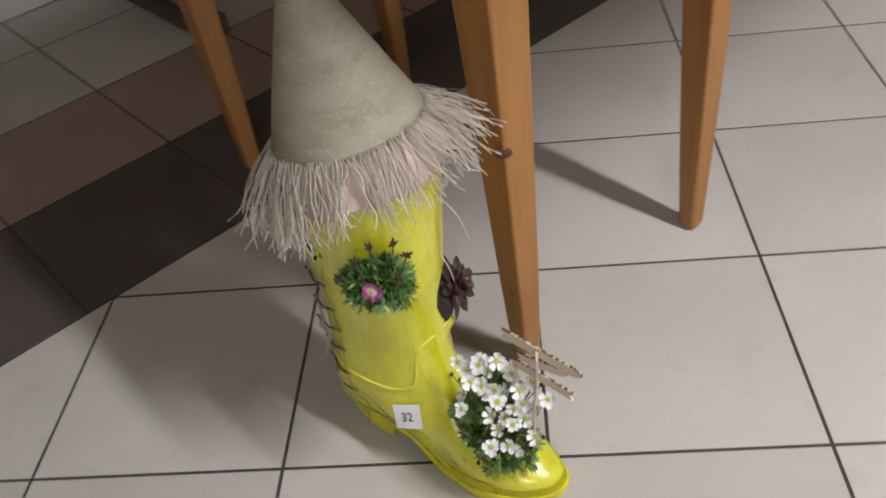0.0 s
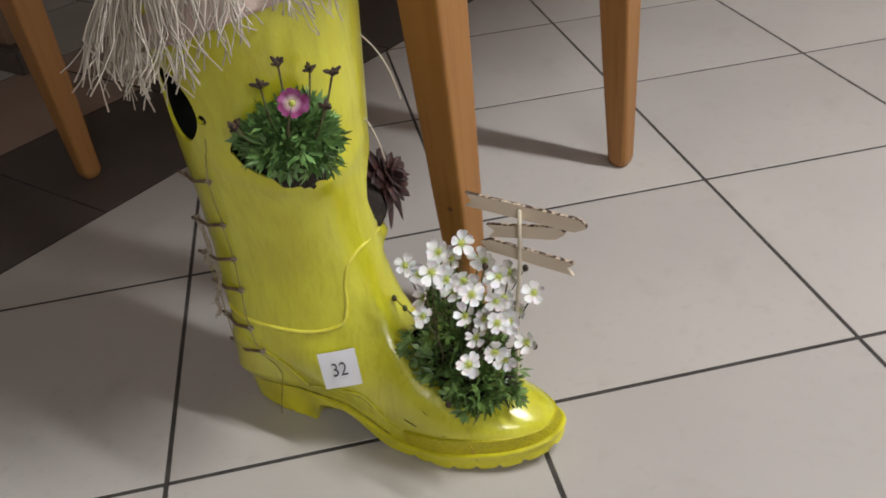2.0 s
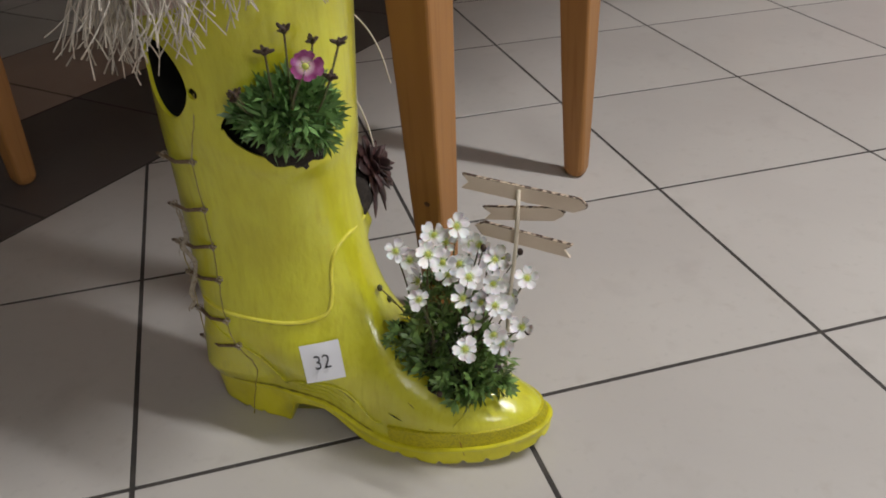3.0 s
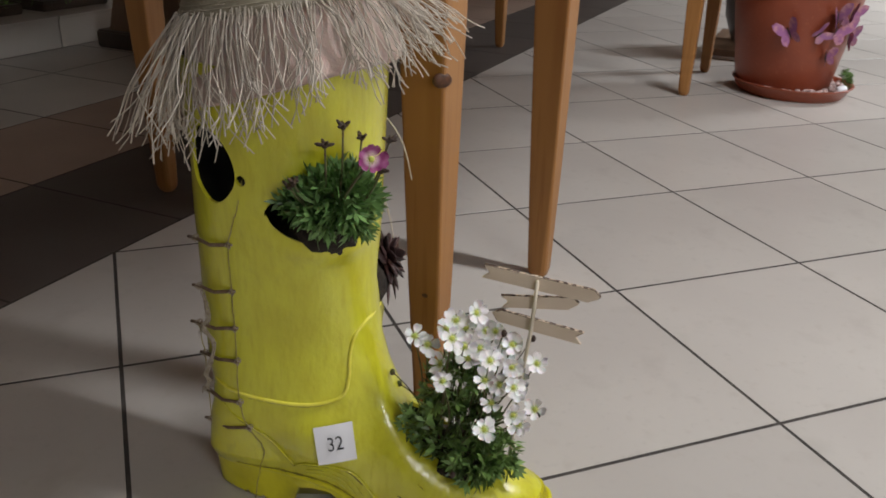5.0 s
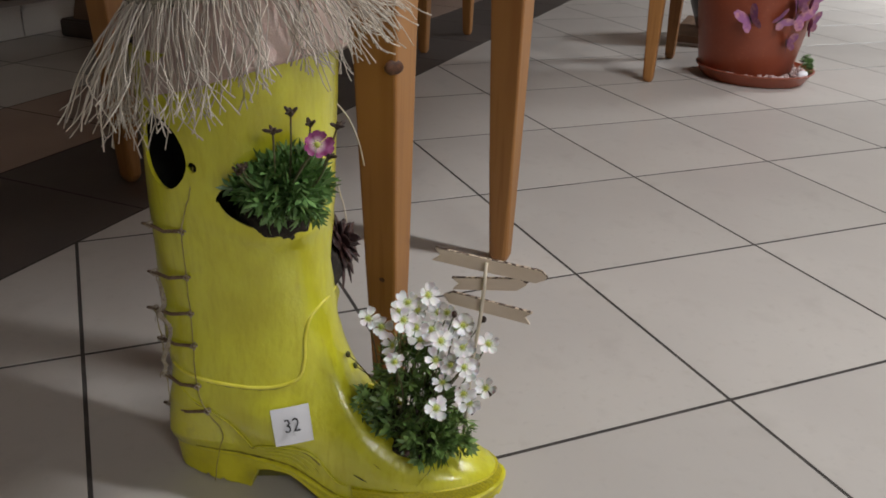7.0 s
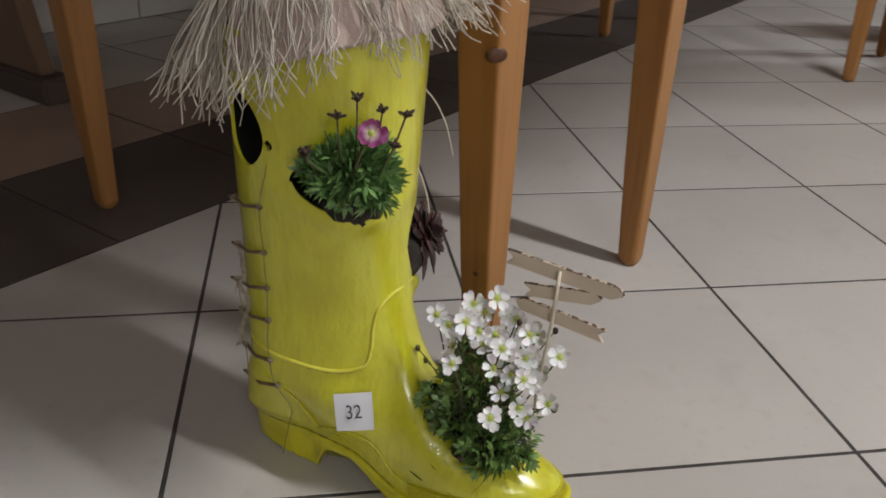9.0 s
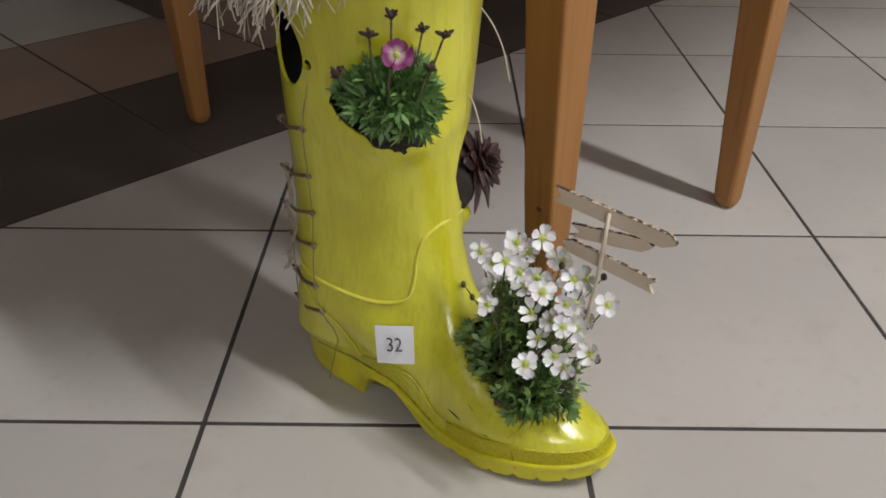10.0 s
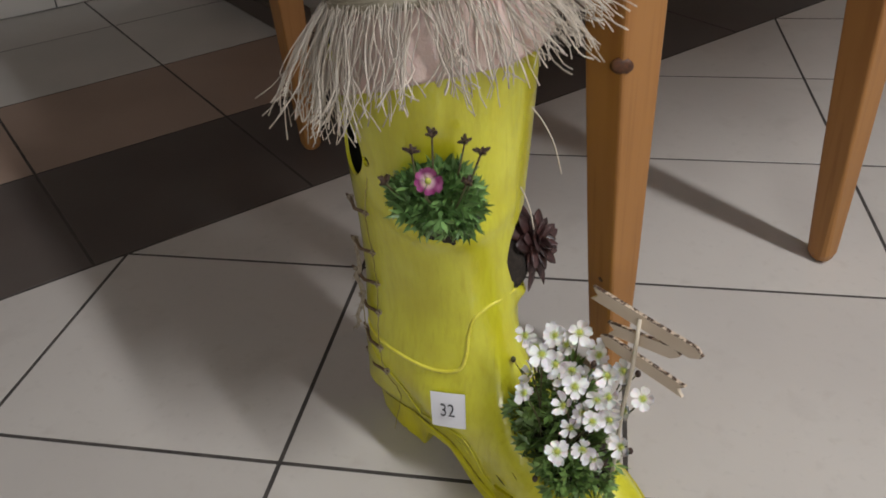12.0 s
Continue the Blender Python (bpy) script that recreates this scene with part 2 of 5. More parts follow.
M_FLW_RED = mat("red_yellow_blossom", (0.45, 0.06, 0.03, 1), 0.6, [(50, (0.60, 0.40, 0.05, 1), 0.48, 0.6)], island=True, random_amount=0.3)
M_LOUVRE = mat("dark_lamp_shade", (0.05, 0.05, 0.05, 1), 0.6, [(20, (0.07, 0.07, 0.07, 1), 0.42, 0.7)])


# ---------------------------------------------------------------- helpers
def mesh_ob(name, verts, faces, material, parent=None, label="", smooth=True, m=None):
    me = bpy.data.meshes.new(name)
    me.from_pydata([tuple(v) for v in verts], [], faces)
    me.materials.append(material)
    if smooth:
        me.polygons.foreach_set("use_smooth", [True] * len(me.polygons))
    ob = new(name, me)
    if parent is not None:
        ob.parent = parent
    if m is not None:
        ob.matrix_local = m
    if label:
        ob["label"] = label
    return ob


def part(name, bm, material, parent, label="", smooth=True, m=None):
    bmesh.ops.recalc_face_normals(bm, faces=bm.faces[:])
    me = bpy.data.meshes.new(name)
    bm.to_mesh(me)
    bm.free()
    me.materials.append(material)
    if smooth:
        me.polygons.foreach_set("use_smooth", [True] * len(me.polygons))
    ob = new(name, me)
    if parent is not None:
        ob.parent = parent
    if m is not None:
        ob.matrix_local = m
    if label:
        ob["label"] = label
    return ob


def empty(name, m, label, category, group="", kind=""):
    ob = new(name)
    ob.empty_display_size = 0.05
    ob.matrix_world = m
    return tagged(ob, label, category, group, kind)


def box_bm(sx, sy, sz, bevel=0.0, z0=0.0, segments=2):
    bm = bmesh.new()
    bmesh.ops.create_cube(bm, size=1)
    for v in bm.verts:
        v.co = Vector((v.co.x * sx, v.co.y * sy, z0 + (v.co.z + 0.5) * sz))
    if bevel:
        bmesh.ops.bevel(bm, geom=bm.edges[:], offset=bevel, segments=segments, affect="EDGES")
    return bm


def tube(points, radii, sides=6, closed_ends=True):
    """Vertices and faces of a tube along points."""
    P = [Vector(p) for p in points]
    verts, faces = [], []
    ref = Vector((0.37, 0.21, 0.9)).normalized()
    for i, p in enumerate(P):
        d = (P[min(i + 1, len(P) - 1)] - P[max(i - 1, 0)]).normalized()
        x = d.cross(ref)
        x = x.normalized() if x.length > 1e-4 else Vector((1, 0, 0))
        y = d.cross(x)
        r = radii[i] if hasattr(radii, "__len__") else radii
        for k in range(sides):
            a = 2 * math.pi * k / sides
            verts.append(p + (x * math.cos(a) + y * math.sin(a)) * r)
    for i in range(len(P) - 1):
        for k in range(sides):
            a, b = i * sides + k, i * sides + (k + 1) % sides
            faces.append((a, b, b + sides, a + sides))
    if closed_ends:
        faces.append(tuple(range(sides))[::-1])
        faces.append(tuple((len(P) - 1) * sides + k for k in range(sides)))
    return verts, faces


def merged(chunks):
    verts, faces = [], []
    for v, f in chunks:
        o = len(verts)
        verts += list(v)
        faces += [tuple(i + o for i in q) for q in f]
    return verts, faces


def curve_points(points, n):
    """Catmull-Rom through points, n samples a span."""
    P = [Vector(p) for p in points]
    P = [2 * P[0] - P[1]] + P + [2 * P[-1] - P[-2]]
    out = []
    for i in range(1, len(P) - 2):
        a, b, c, d = P[i - 1:i + 3]
        for k in range(n):
            t = k / n
            out.append(0.5 * (2 * b + (c - a) * t + (2 * a - 5 * b + 4 * c - d) * t * t + (3 * b - a - 3 * c + d) * t ** 3))
    return out + [P[-2]]


def lathe(profile, n=48):
    """Vertices and faces of a turned shape from (radius, height) pairs."""
    verts, faces = [], []
    for r, z in profile:
        for k in range(n):
            a = 2 * math.pi * k / n
            verts.append((r * math.cos(a), r * math.sin(a), z))
    for i in range(len(profile) - 1):
        for k in range(n):
            a, b = i * n + k, i * n + (k + 1) % n
            faces.append((a, b, b + n, a + n))
    return verts, faces


def basis(normal, up=Vector((0, 0, 1))):
    """A turn whose z axis is the normal."""
    z = Vector(normal).normalized()
    x = up.cross(z)
    x = x.normalized() if x.length > 1e-3 else Vector((1, 0, 0))
    y = z.cross(x)
    return Matrix((x, y, z)).transposed().to_4x4()


# ---------------------------------------------------------------- room
A0, A1, B0, B1 = -4.8, 7.0, -5.2, 2.3
TURN45 = Matrix.Rotation(radians(45), 4, "Z")


def slab(name, a0, a1, b0, b1, z0, z1, material, label, category):
    bm = bmesh.new()
    bmesh.ops.create_cube(bm, size=1)
    for v in bm.verts:
        v.co = Vector(((a0 + a1) / 2 + v.co.x * (a1 - a0), (b0 + b1) / 2 + v.co.y * (b1 - b0), (z0 + z1) / 2 + v.co.z * (z1 - z0)))
    ob = part(name, bm, material, None, smooth=False)
    ob.matrix_world = TURN45
    return tagged(ob, label, category, kind="structure")


floor = slab("floor", A0, A1, B0, B1, -0.12, -0.0004, M_GROUT, "floor of large square tiles with dark recessed joints", "floor")
slab("wall_north", A0 - 0.1, A1 + 0.1, B1, B1 + 0.1, -0.12, CEILING, M_WALL, "plain off-white plastered wall behind the plinth", "wall")
slab("wall_south", A0 - 0.1, A1 + 0.1, B0 - 0.1, B0, -0.12, CEILING, M_WALL, "plain off-white plastered wall", "wall")
slab("wall_west", A0 - 0.1, A0, B0, B1, -0.12, CEILING, M_WALL, "plain off-white plastered wall", "wall")
slab("wall_east", A1, A1 + 0.1, B0, B1, -0.12, CEILING, M_WALL, "plain off-white plastered wall", "wall")
slab("ceiling", A0 - 0.1, A1 + 0.1, B0 - 0.1, B1 + 0.1, CEILING, CEILING + 0.1, M_CEIL, "plain white painted ceiling", "ceiling")


def ceiling_light(at, depth, hx, hy, yaw):
    """An unseen box under the ceiling, open below, that limits its lamp's spread."""
    t = empty("ceiling_light", pose(at[0], at[1], CEILING, 0, 0, yaw), "unseen dark box round a lamp under the ceiling, limiting its light", "lamp", "ceiling lights")
    bm = bmesh.new()
    ring = []
    for r, z in ((0.012, 0.0), (0.012, -depth), (0.0, -depth), (0.0, -0.05)):
        ring.append([bm.verts.new((x * (hx + r), y * (hy + r), z)) for x, y in ((-1, -1), (1, -1), (1, 1), (-1, 1))])
    for p, q in zip(ring, ring[1:]):
        for k in range(4):
            bm.faces.new((p[k], p[(k + 1) % 4], q[(k + 1) % 4], q[k]))
    bm.faces.new(ring[-1])
    part("shade", bm, M_LOUVRE, t, smooth=False)


# box depths set how far each lamp's light reaches
for at, depth, hx, hy, yaw in ((KEY, 0.40, 0.80, 0.30, -45), (SECOND, 0.11, 0.85, 0.60, -45), (FAR, 0.33, 0.70, 0.30, -45)):
    ceiling_light(at, depth, hx, hy, yaw)


# ---------------------------------------------------------------- tables
LEG1, LEG2, LEG3 = Vector((0.648, 0.157, 0)), Vector((0.914, 0.412, 0)), Vector((0.174, 0.672, 0))
TABLE_H = 0.735


def leg_bm(height):
    """A square tapered leg, turned to the table, wider above."""
    bm = bmesh.new()
    rings = []
    zs = [0.0, 0.004, 0.012, 0.15, 0.3, 0.45, 0.6, height]
    for z in zs:
        s = (0.0285 + 0.047 * z) / 2
        if z == 0.0:
            s -= 0.005
        elif z == 0.004:
            s -= 0.002
        c = 0.0030 + 0.006 * max(0.0, 1 - z / 0.03)
        q = []
        for sx, sy in ((1, 1), (-1, 1), (-1, -1), (1, -1)):
            pts = [(s, s - c), (s - c * 0.3, s - c * 0.3), (s - c, s)]
            if sx * sy < 0:
                pts = pts[::-1]
            q += [(sx * x, sy * y) for x, y in pts]
        off = -0.024 * z
        co = [(x + off * R2, y - off * R2, z) for x, y in q]
        rings.append([bm.verts.new(p) for p in co])
    n = len(rings[0])
    for a, b in zip(rings, rings[1:]):
        for k in range(n):
            bm.faces.new((a[k], a[(k + 1) % n], b[(k + 1) % n], b[k]))
    bm.faces.new(rings[0][::-1])
    bm.faces.new(rings[-1])
    return bm


def table():
    ex, ey = LEG2 - LEG1, LEG3 - LEG1
    yaw = math.degrees(math.atan2(ex.y, ex.x))
    t = empty("table", pose(LEG1.x, LEG1.y, 0, 0, 0, yaw), "narrow orange-varnished pine table with square tapered legs", "table", "pine tables")
    w, l = ex.length, ey.length
    for x, y in ((0, 0), (w, 0), (0, l), (w, l)):
        part("leg", leg_bm(TABLE_H - 0.03), M_WOOD, t, m=pose(x, y, 0), smooth=False)
    bm = box_bm(w + 0.14, l + 0.16, 0.028, 0.006)
    part("tabletop", bm, M_BOARD, t, m=pose(w / 2, l / 2, TABLE_H - 0.028), smooth=False)
    for x, y, sx, sy in ((w / 2, -0.002, w - 0.075, 0.02), (w / 2, l + 0.002, w - 0.075, 0.02), (-0.002, l / 2, 0.02, l - 0.075), (w + 0.002, l / 2, 0.02, l - 0.075)):
        part("apron", box_bm(sx, sy, 0.07, 0.002), M_WOOD, t, m=pose(x, y, TABLE_H - 0.1), smooth=False)
    return t


table_one = table()
YAW = table_one.matrix_world.to_euler().z
copy_thing(table_one, pose(LEG1.x + 1.197, LEG1.y + 1.183, 0, 0, 0, math.degrees(YAW)))


def long_board(a0, a1, b0, b1, label):
    """A long unseen board over both tables, added to block the tube lamp."""
    ob = part("display_board", box_bm(a1 - a0, b1 - b0, 0.024, 0.004), M_BOARD, None, smooth=False)
    x, y = ab((a0 + a1) / 2, (b0 + b1) / 2)
    ob.matrix_world = pose(x, y, TABLE_H, 0, 0, 45)
    tagged(ob, label, "board", "display boards")


# unseen boards; their ends and near edges set where the floor shadow falls
long_board(0.420, 4.235, -0.500, 0.020, "unseen long pine board added over the tables to shade the floor")
long_board(0.485, 4.235, 0.024, 0.430, "unseen long pine board added over the tables to shade the floor")


def knot(at, r, flat):
    n = Vector((-0.7, -0.7, 0)) if not flat else Vector((0.0, -1, 0))
    bm = bmesh.new()
    bmesh.ops.create_uvsphere(bm, u_segments=16, v_segments=8, radius=1)
    for v in bm.verts:
        k = 1 + 0.12 * noise.noise(v.co * 2.3)
        v.co = Vector((v.co.x * r * k, v.co.y * r * 0.75 * k, v.co.z * (0.0030 if flat else 0.0024)))
    ob = part("wood_knot", bm, M_KNOT, None, "dark round knot in the pine")
    ob.matrix_world = Matrix.Translation(at) @ basis(n)
    w = ob.matrix_world.copy()
    ob.parent = table_one
    ob.matrix_parent_inverse = table_one.matrix_world.inverted()
    ob.matrix_world = w


# ---------------------------------------------------------------- bench and plinth behind the dark band
def trestle_bench():
    at = ab(0.83, 0.87)
    t = empty("trestle_bench", pose(at[0], at[1], 0, 0, 0, 45), "brown wooden trestle bench standing on dark foot beams", "bench")
    for a in (0.0, 1.07):
        part("foot", box_bm(0.07, 0.54, 0.055, 0.006), M_DARKWOOD, t, "dark stained foot beam", smooth=False, m=pose(a, 0.27, 0))
        bm = box_bm(0.035, 0.50, 0.37, 0.003)
        for v in bm.verts:
            k = v.co.z / 0.37
            v.co.y *= 0.92 - 0.42 * k
        part("upright", bm, M_BROWNWOOD, t, smooth=False, m=pose(a, 0.27, 0.055))
    part("seat", box_bm(1.35, 0.34, 0.032, 0.005), M_BROWNWOOD, t, smooth=False, m=pose(0.535, 0.27, 0.425))


trestle_bench()
PLINTH_B, PLINTH_H = 1.475, 0.098
plinth = empty("plinth", Matrix.Identity(4), "low plinth faced with white glazed tiles, plants on top", "plinth", kind="structure")
bm = bmesh.new()
bmesh.ops.create_cube(bm, size=1)
for v in bm.verts:
    v.co = Vector(((A0 + A1) / 2 + v.co.x * (A1 - A0), (PLINTH_B + 0.008 + B1) / 2 + v.co.y * (B1 - PLINTH_B - 0.008), 0.046 + v.co.z * 0.0964))
part("core", bm, M_GROUT, plinth, smooth=False, m=TURN45)


# ---------------------------------------------------------------- the boot
BOOT = pose(0.487, 0.083, 0, 0, 0, -35)
UB = ((0, -.066), (.025, -.070), (.035, -.071), (.055, -.069), (.077, -.067), (.10, -.063), (.12, -.063), (.145, -.070), (.19, -.077), (.26, -.078), (.31, -.077), (.42, -.079))
UF = ((0, .238), (.025, .2400), (.034, .2374), (.040, .2325), (.044, .2278), (.048, .2222), (.053, .2145), (.058, .2052), (.062, .1962), (.066, .1840), (.071, .1665), (.077, .148), (.084, .131), (.092, .118), (.101, .1085),
      (.112, .101), (.125, .095), (.145, .086), (.165, .080), (.19, .076), (.22, .074), (.26, .075), (.31, .077), (.36, .079), (.42, .081))
HALF_SHAFT = ((0, .040), (.10, .042), (.167, .043), (.19, .046), (.24, .055), (.31, .069), (.37, .076), (.42, .079))
HALF_FOOT = ((-.08, .040), (0, .040), (.05, .041), (.10, .048), (.15, .056), (.2, .055), (.24, .050))
# along the foot: height of the welt lip, of the toe band's upper edge and of the sole's underside
LIP_Z = ((-.08, .0365), (-.02, .0365), (.03, .0365), (.05, .0335), (.068, .027), (.085, .0185), (.10, .0135), (.115, .0125), (.135, .0140), (.165, .0185), (.195, .0225), (.22, .0265), (.24, .0310))
BAND_Z = ((.08, .0300), (.10, .0290), (.115, .0300), (.135, .0330), (.155, .0355), (.18, .0375), (.205, .0390), (.222, .0400), (.24, .0405))
LOW_Z = ((-.08, .0), (.0125, .0), (.0165, .021), (.030, .0255), (.048, .0255), (.062, .019), (.075, .010), (.088, .002), (.095, .0), (.155, .0), (.18, .003), (.205, .0065), (.225, .0115), (.24, .0165))


def lerp(table_, x):
    return float(np.interp(x, [p[0] for p in table_], [p[1] for p in table_]))


def ease(x):
    x = min(1.0, max(0.0, x))
    return x * x * (3 - 2 * x)


INSTEP = [(u, z) for z, u in UF[::-1]][6:-1]


def oval(u, ub, uf):
    s = min(1.0, max(-1.0, (u - ub) / (uf - ub) * 2 - 1))
    return (1 - abs(s) ** 2.3) ** (1 / 2.3)


def half_width(u, z, side=-1):
    """Half the boot's width at that length and height."""
    k = ease((z - .05) / .07)
    h = (1 - k) * lerp(HALF_FOOT, u) + k * lerp(HALF_SHAFT, z)
    h += .011 * math.exp(-((u - .042) / .032) ** 2 - ((z - .078) / .030) ** 2)
    h *= oval(u, lerp(UB, z), lerp(UF, z))
    w = ease((u - .062) / .060)
    if w == 0:
        return h
    # the forefoot is vaulted: full at the toe band, closing over the instep line
    low = .030 + .012 * ease((u - .14) / .09)
    foot = lerp(HALF_FOOT, u) * oval(u, -.071, lerp(UF, min(z, low)))
    q = min(1.0, max(0.0, (z - low) / max(.004, lerp(INSTEP, u) - low)))
    full = 1.9 + 0.10 * ease((u - .15) / .06) + 1.3 * math.exp(-((u - .112) / .028) ** 2)
    if side > 0:
        # the far side of the toe swings in
        foot *= 1 - 0.22 * ease((u - .12) / .10)
        full *= 0.80
    return (1 - w) * h * (1 - 0.35 * w * q) + w * foot * (1 - q ** full) ** (1 / (full * 0.93))


BEND = ((0, 0), (.03, .03), (.05, .14), (.09, .22), (.13, .17), (.18, .09), (.26, .04), (.33, 0), (.42, 0))


def mid(z, u=.055):
    """The section's middle line: the heel swings to the near side."""
    return -.004 + .012 * ease((z - .06) / .2) + lerp(BEND, z) * min(0.0, u - .055) + 0.16 * (1 - ease((z - .04) / .05)) * min(0.0, u)


def around(k, n):
    """The k-th of n angles round the boot, packed closer towards the toe."""
    x = 2 * k / n if 2 * k <= n else 2 * k / n - 2
    return math.copysign(math.pi * abs(x) ** 1.8, x)


def boot_point(phi, z, grow=0.0):
    """A point of the boot's skin: phi 0 is the toe, 90 degrees the far side."""
    ub, uf = lerp(UB, z), lerp(UF, z)
    c, s = math.cos(phi), math.sin(phi)
    u = (ub + uf) / 2 + (uf - ub) / 2 * math.copysign(abs(c) ** (2 / 2.3), c)
    side = 0.0 if abs(s) < 1e-9 else math.copysign(1, s)
    p = Vector((u, mid(z, u) + side * half_width(u, z, side), z))
    if grow:
        p += Vector((c * 0.6 if z < .1 else c, s, 0)).normalized() * grow
    return p


def skin(u, z, side=-1, grow=0.0):
    """The skin's point at that length and height, near side -1 or far side 1."""
    h, d = half_width(u, z, side), .0015
    p = Vector((u, mid(z, u) + side * h, z))
    n = Vector(((half_width(u - d, z, side) - half_width(u + d, z, side)) / (2 * d), side, (half_width(u, z - d, side) - half_width(u, z + d, side)) / (2 * d)))
    return p + n.normalized() * grow


POCKET_C, POCKET_N, POCKET_T = Vector((.0505, -.0385, .290)), Vector((.62, -.78, 0)).normalized(), Vector((.78, .62, 0)).normalized()
FRONT_C, FRONT_N, FRONT_T = Vector((.066, .040, .222)), Vector((.80, .60, 0)).normalized(), Vector((-.60, .80, 0)).normalized()
BACK_C, BACK_N, BACK_T = Vector((-.036, -.052, .322)), Vector((-.50, -.86, 0)).normalized(), Vector((-.86, .50, 0)).normalized()


def bulge(p, phi):
    """Lips pushed outward under the cut openings, dents of hand-shaped rubber."""
    q = p.copy()
    n = Vector((math.cos(phi), math.sin(phi), 0))
    d = p - POCKET_C
    if d.dot(POCKET_N) > -0.03:
        q += n * 0.0060 * math.exp(-((p.z - .258 - 6.0 * d.dot(POCKET_T) ** 2) / .0095) ** 2 - (d.dot(POCKET_T) / .044) ** 2)
    d = p - FRONT_C
    if d.dot(FRONT_N) > -0.03:
        q += n * 0.010 * math.exp(-((p.z - .178) / .0065) ** 2 - (d.dot(FRONT_T) / .018) ** 2)
    w = noise.noise(Vector((p.x * 14, p.y * 14, p.z * 9)))
    q += n * 0.0014 * w
    return q


def prism(outline, centre, normal, tangent, back, ahead):
    """A cutter: the outline in (tangent, up) run along the normal."""
    bm = bmesh.new()
    up = normal.cross(tangent)
    if up.z < 0:
        up = -up
    ends = []
    for s in (back, ahead):
        ends.append([bm.verts.new(centre + normal * s + tangent * a + up * b) for a, b in outline])
    n = len(outline)
    for k in range(n):
        bm.faces.new((ends[0][k], ends[0][(k + 1) % n], ends[1][(k + 1) % n], ends[1][k]))
    bm.faces.new(ends[0][::-1])
    bm.faces.new(ends[1])
    bmesh.ops.recalc_face_normals(bm, faces=bm.faces[:])
    me = bpy.data.meshes.new("cutter")
    bm.to_mesh(me)
    bm.free()
    return new("cutter", me)


boot = empty("rubber_boot", BOOT, "tall glossy yellow-painted rubber boot with plants in cut openings", "boot")

# upper: rings from the welt to the top
levels = [.010, .016, .022, .028, .034, .038, .0395, .041, .0425, .044, .0452, .0465, .0478, .049, .0502, .0515, .0528, .054, .056, .058, .060, .062, .064, .066, .068, .070, .072, .075, .078, .081, .084, .087, .090, .094, .098, .103, .108, .114, .120, .127, .134, .142]
levels += [.15 + .0065 * k for k in range(40)]
SEG = 180
verts, faces = [], []
for z in levels:
    for k in range(SEG):
        phi = around(k, SEG)
        edge = lerp(LIP_Z, boot_point(phi, .030).x) - .002
        p = boot_point(phi, edge + (z - .010) * (.070 - edge) / .060 if z < .070 else z)
        verts.append(bulge(p, phi))
for i in range(len(levels) - 1):
    for k in range(SEG):
        a, b = i * SEG + k, i * SEG + (k + 1) % SEG
        faces.append((a, b, b + SEG, a + SEG))
raw = mesh_ob("upper", verts, faces, M_YELLOW)
solid = raw.modifiers.new("thick", "SOLIDIFY")
solid.thickness, solid.offset = 0.0028, -1
raw.data.materials.append(M_BLACK)
solid.material_offset = 1
rnd = random.Random(4)


def ellipse(rx, low, high, n=36, rough=0.0, point=2.0):
    out = []
    for k in range(n):
        a = 2 * math.pi * k / n
        s = math.sin(a)
        y = (high if s > 0 else low) * math.copysign(abs(s) ** (2 / point if s > 0 else 1), s)
        j = 1 + rough * (rnd.random() - 0.5)
        out.append((rx * math.cos(a) * j, y * j))
    return out


cutters = [
    prism([(x * (0.80 if x > 0 else 1.05) - .0015, y - .10 * x if y < 0 else y) for x, y in ellipse(.043, .0255, .026, rough=0.05)], POCKET_C, POCKET_N, POCKET_T, -.026, .07),
    prism([(x * (1.0 if y > 0 else 1 - 0.25 * (y / -.028) ** 2), y) for x, y in ellipse(.0235, .028, .034)], BACK_C, BACK_N, BACK_T, -.03, .05),
    prism(ellipse(.030, .041, .040, rough=0.05), FRONT_C, FRONT_N, FRONT_T, -.03, .06),
    prism(ellipse(.0042, .0042, .0046, 14), Vector((-.010, -.061, .317)), Vector((-.2, -.98, 0)).normalized(), Vector((.98, -.2, 0)).normalized(), -.015, .03),
]
toe_cut = bmesh.new()
lo, hi = [], []
for x, y in ellipse(.047, .027, .030, 40, 0.04):
    lo.append(toe_cut.verts.new((.153 + x, -.005 + y, .045)))
    hi.append(toe_cut.verts.new((.153 + x, -.005 + y, .16)))
for k in range(40):
    toe_cut.faces.new((lo[k], lo[(k + 1) % 40], hi[(k + 1) % 40], hi[k]))
toe_cut.faces.new(lo[::-1])
toe_cut.faces.new(hi)
bmesh.ops.recalc_face_normals(toe_cut, faces=toe_cut.faces[:])
me = bpy.data.meshes.new("cutter")
toe_cut.to_mesh(me)
toe_cut.free()
cutters.append(new("cutter", me))
for c in cutters:
    cut = raw.modifiers.new("cut", "BOOLEAN")
    cut.operation, cut.object, cut.solver = "DIFFERENCE", c, "EXACT"
    cut.use_self = c is cutters[-1]
done = bpy.data.meshes.new_from_object(raw.evaluated_get(bpy.context.evaluated_depsgraph_get()))
for ob in [raw] + cutters:
    bpy.data.objects.remove(ob)
done.name = "upper"
upper = new("upper", done)
upper.parent = boot
for p in done.polygons:
    p.use_smooth = True
done.set_sharp_from_angle(angle=radians(40))


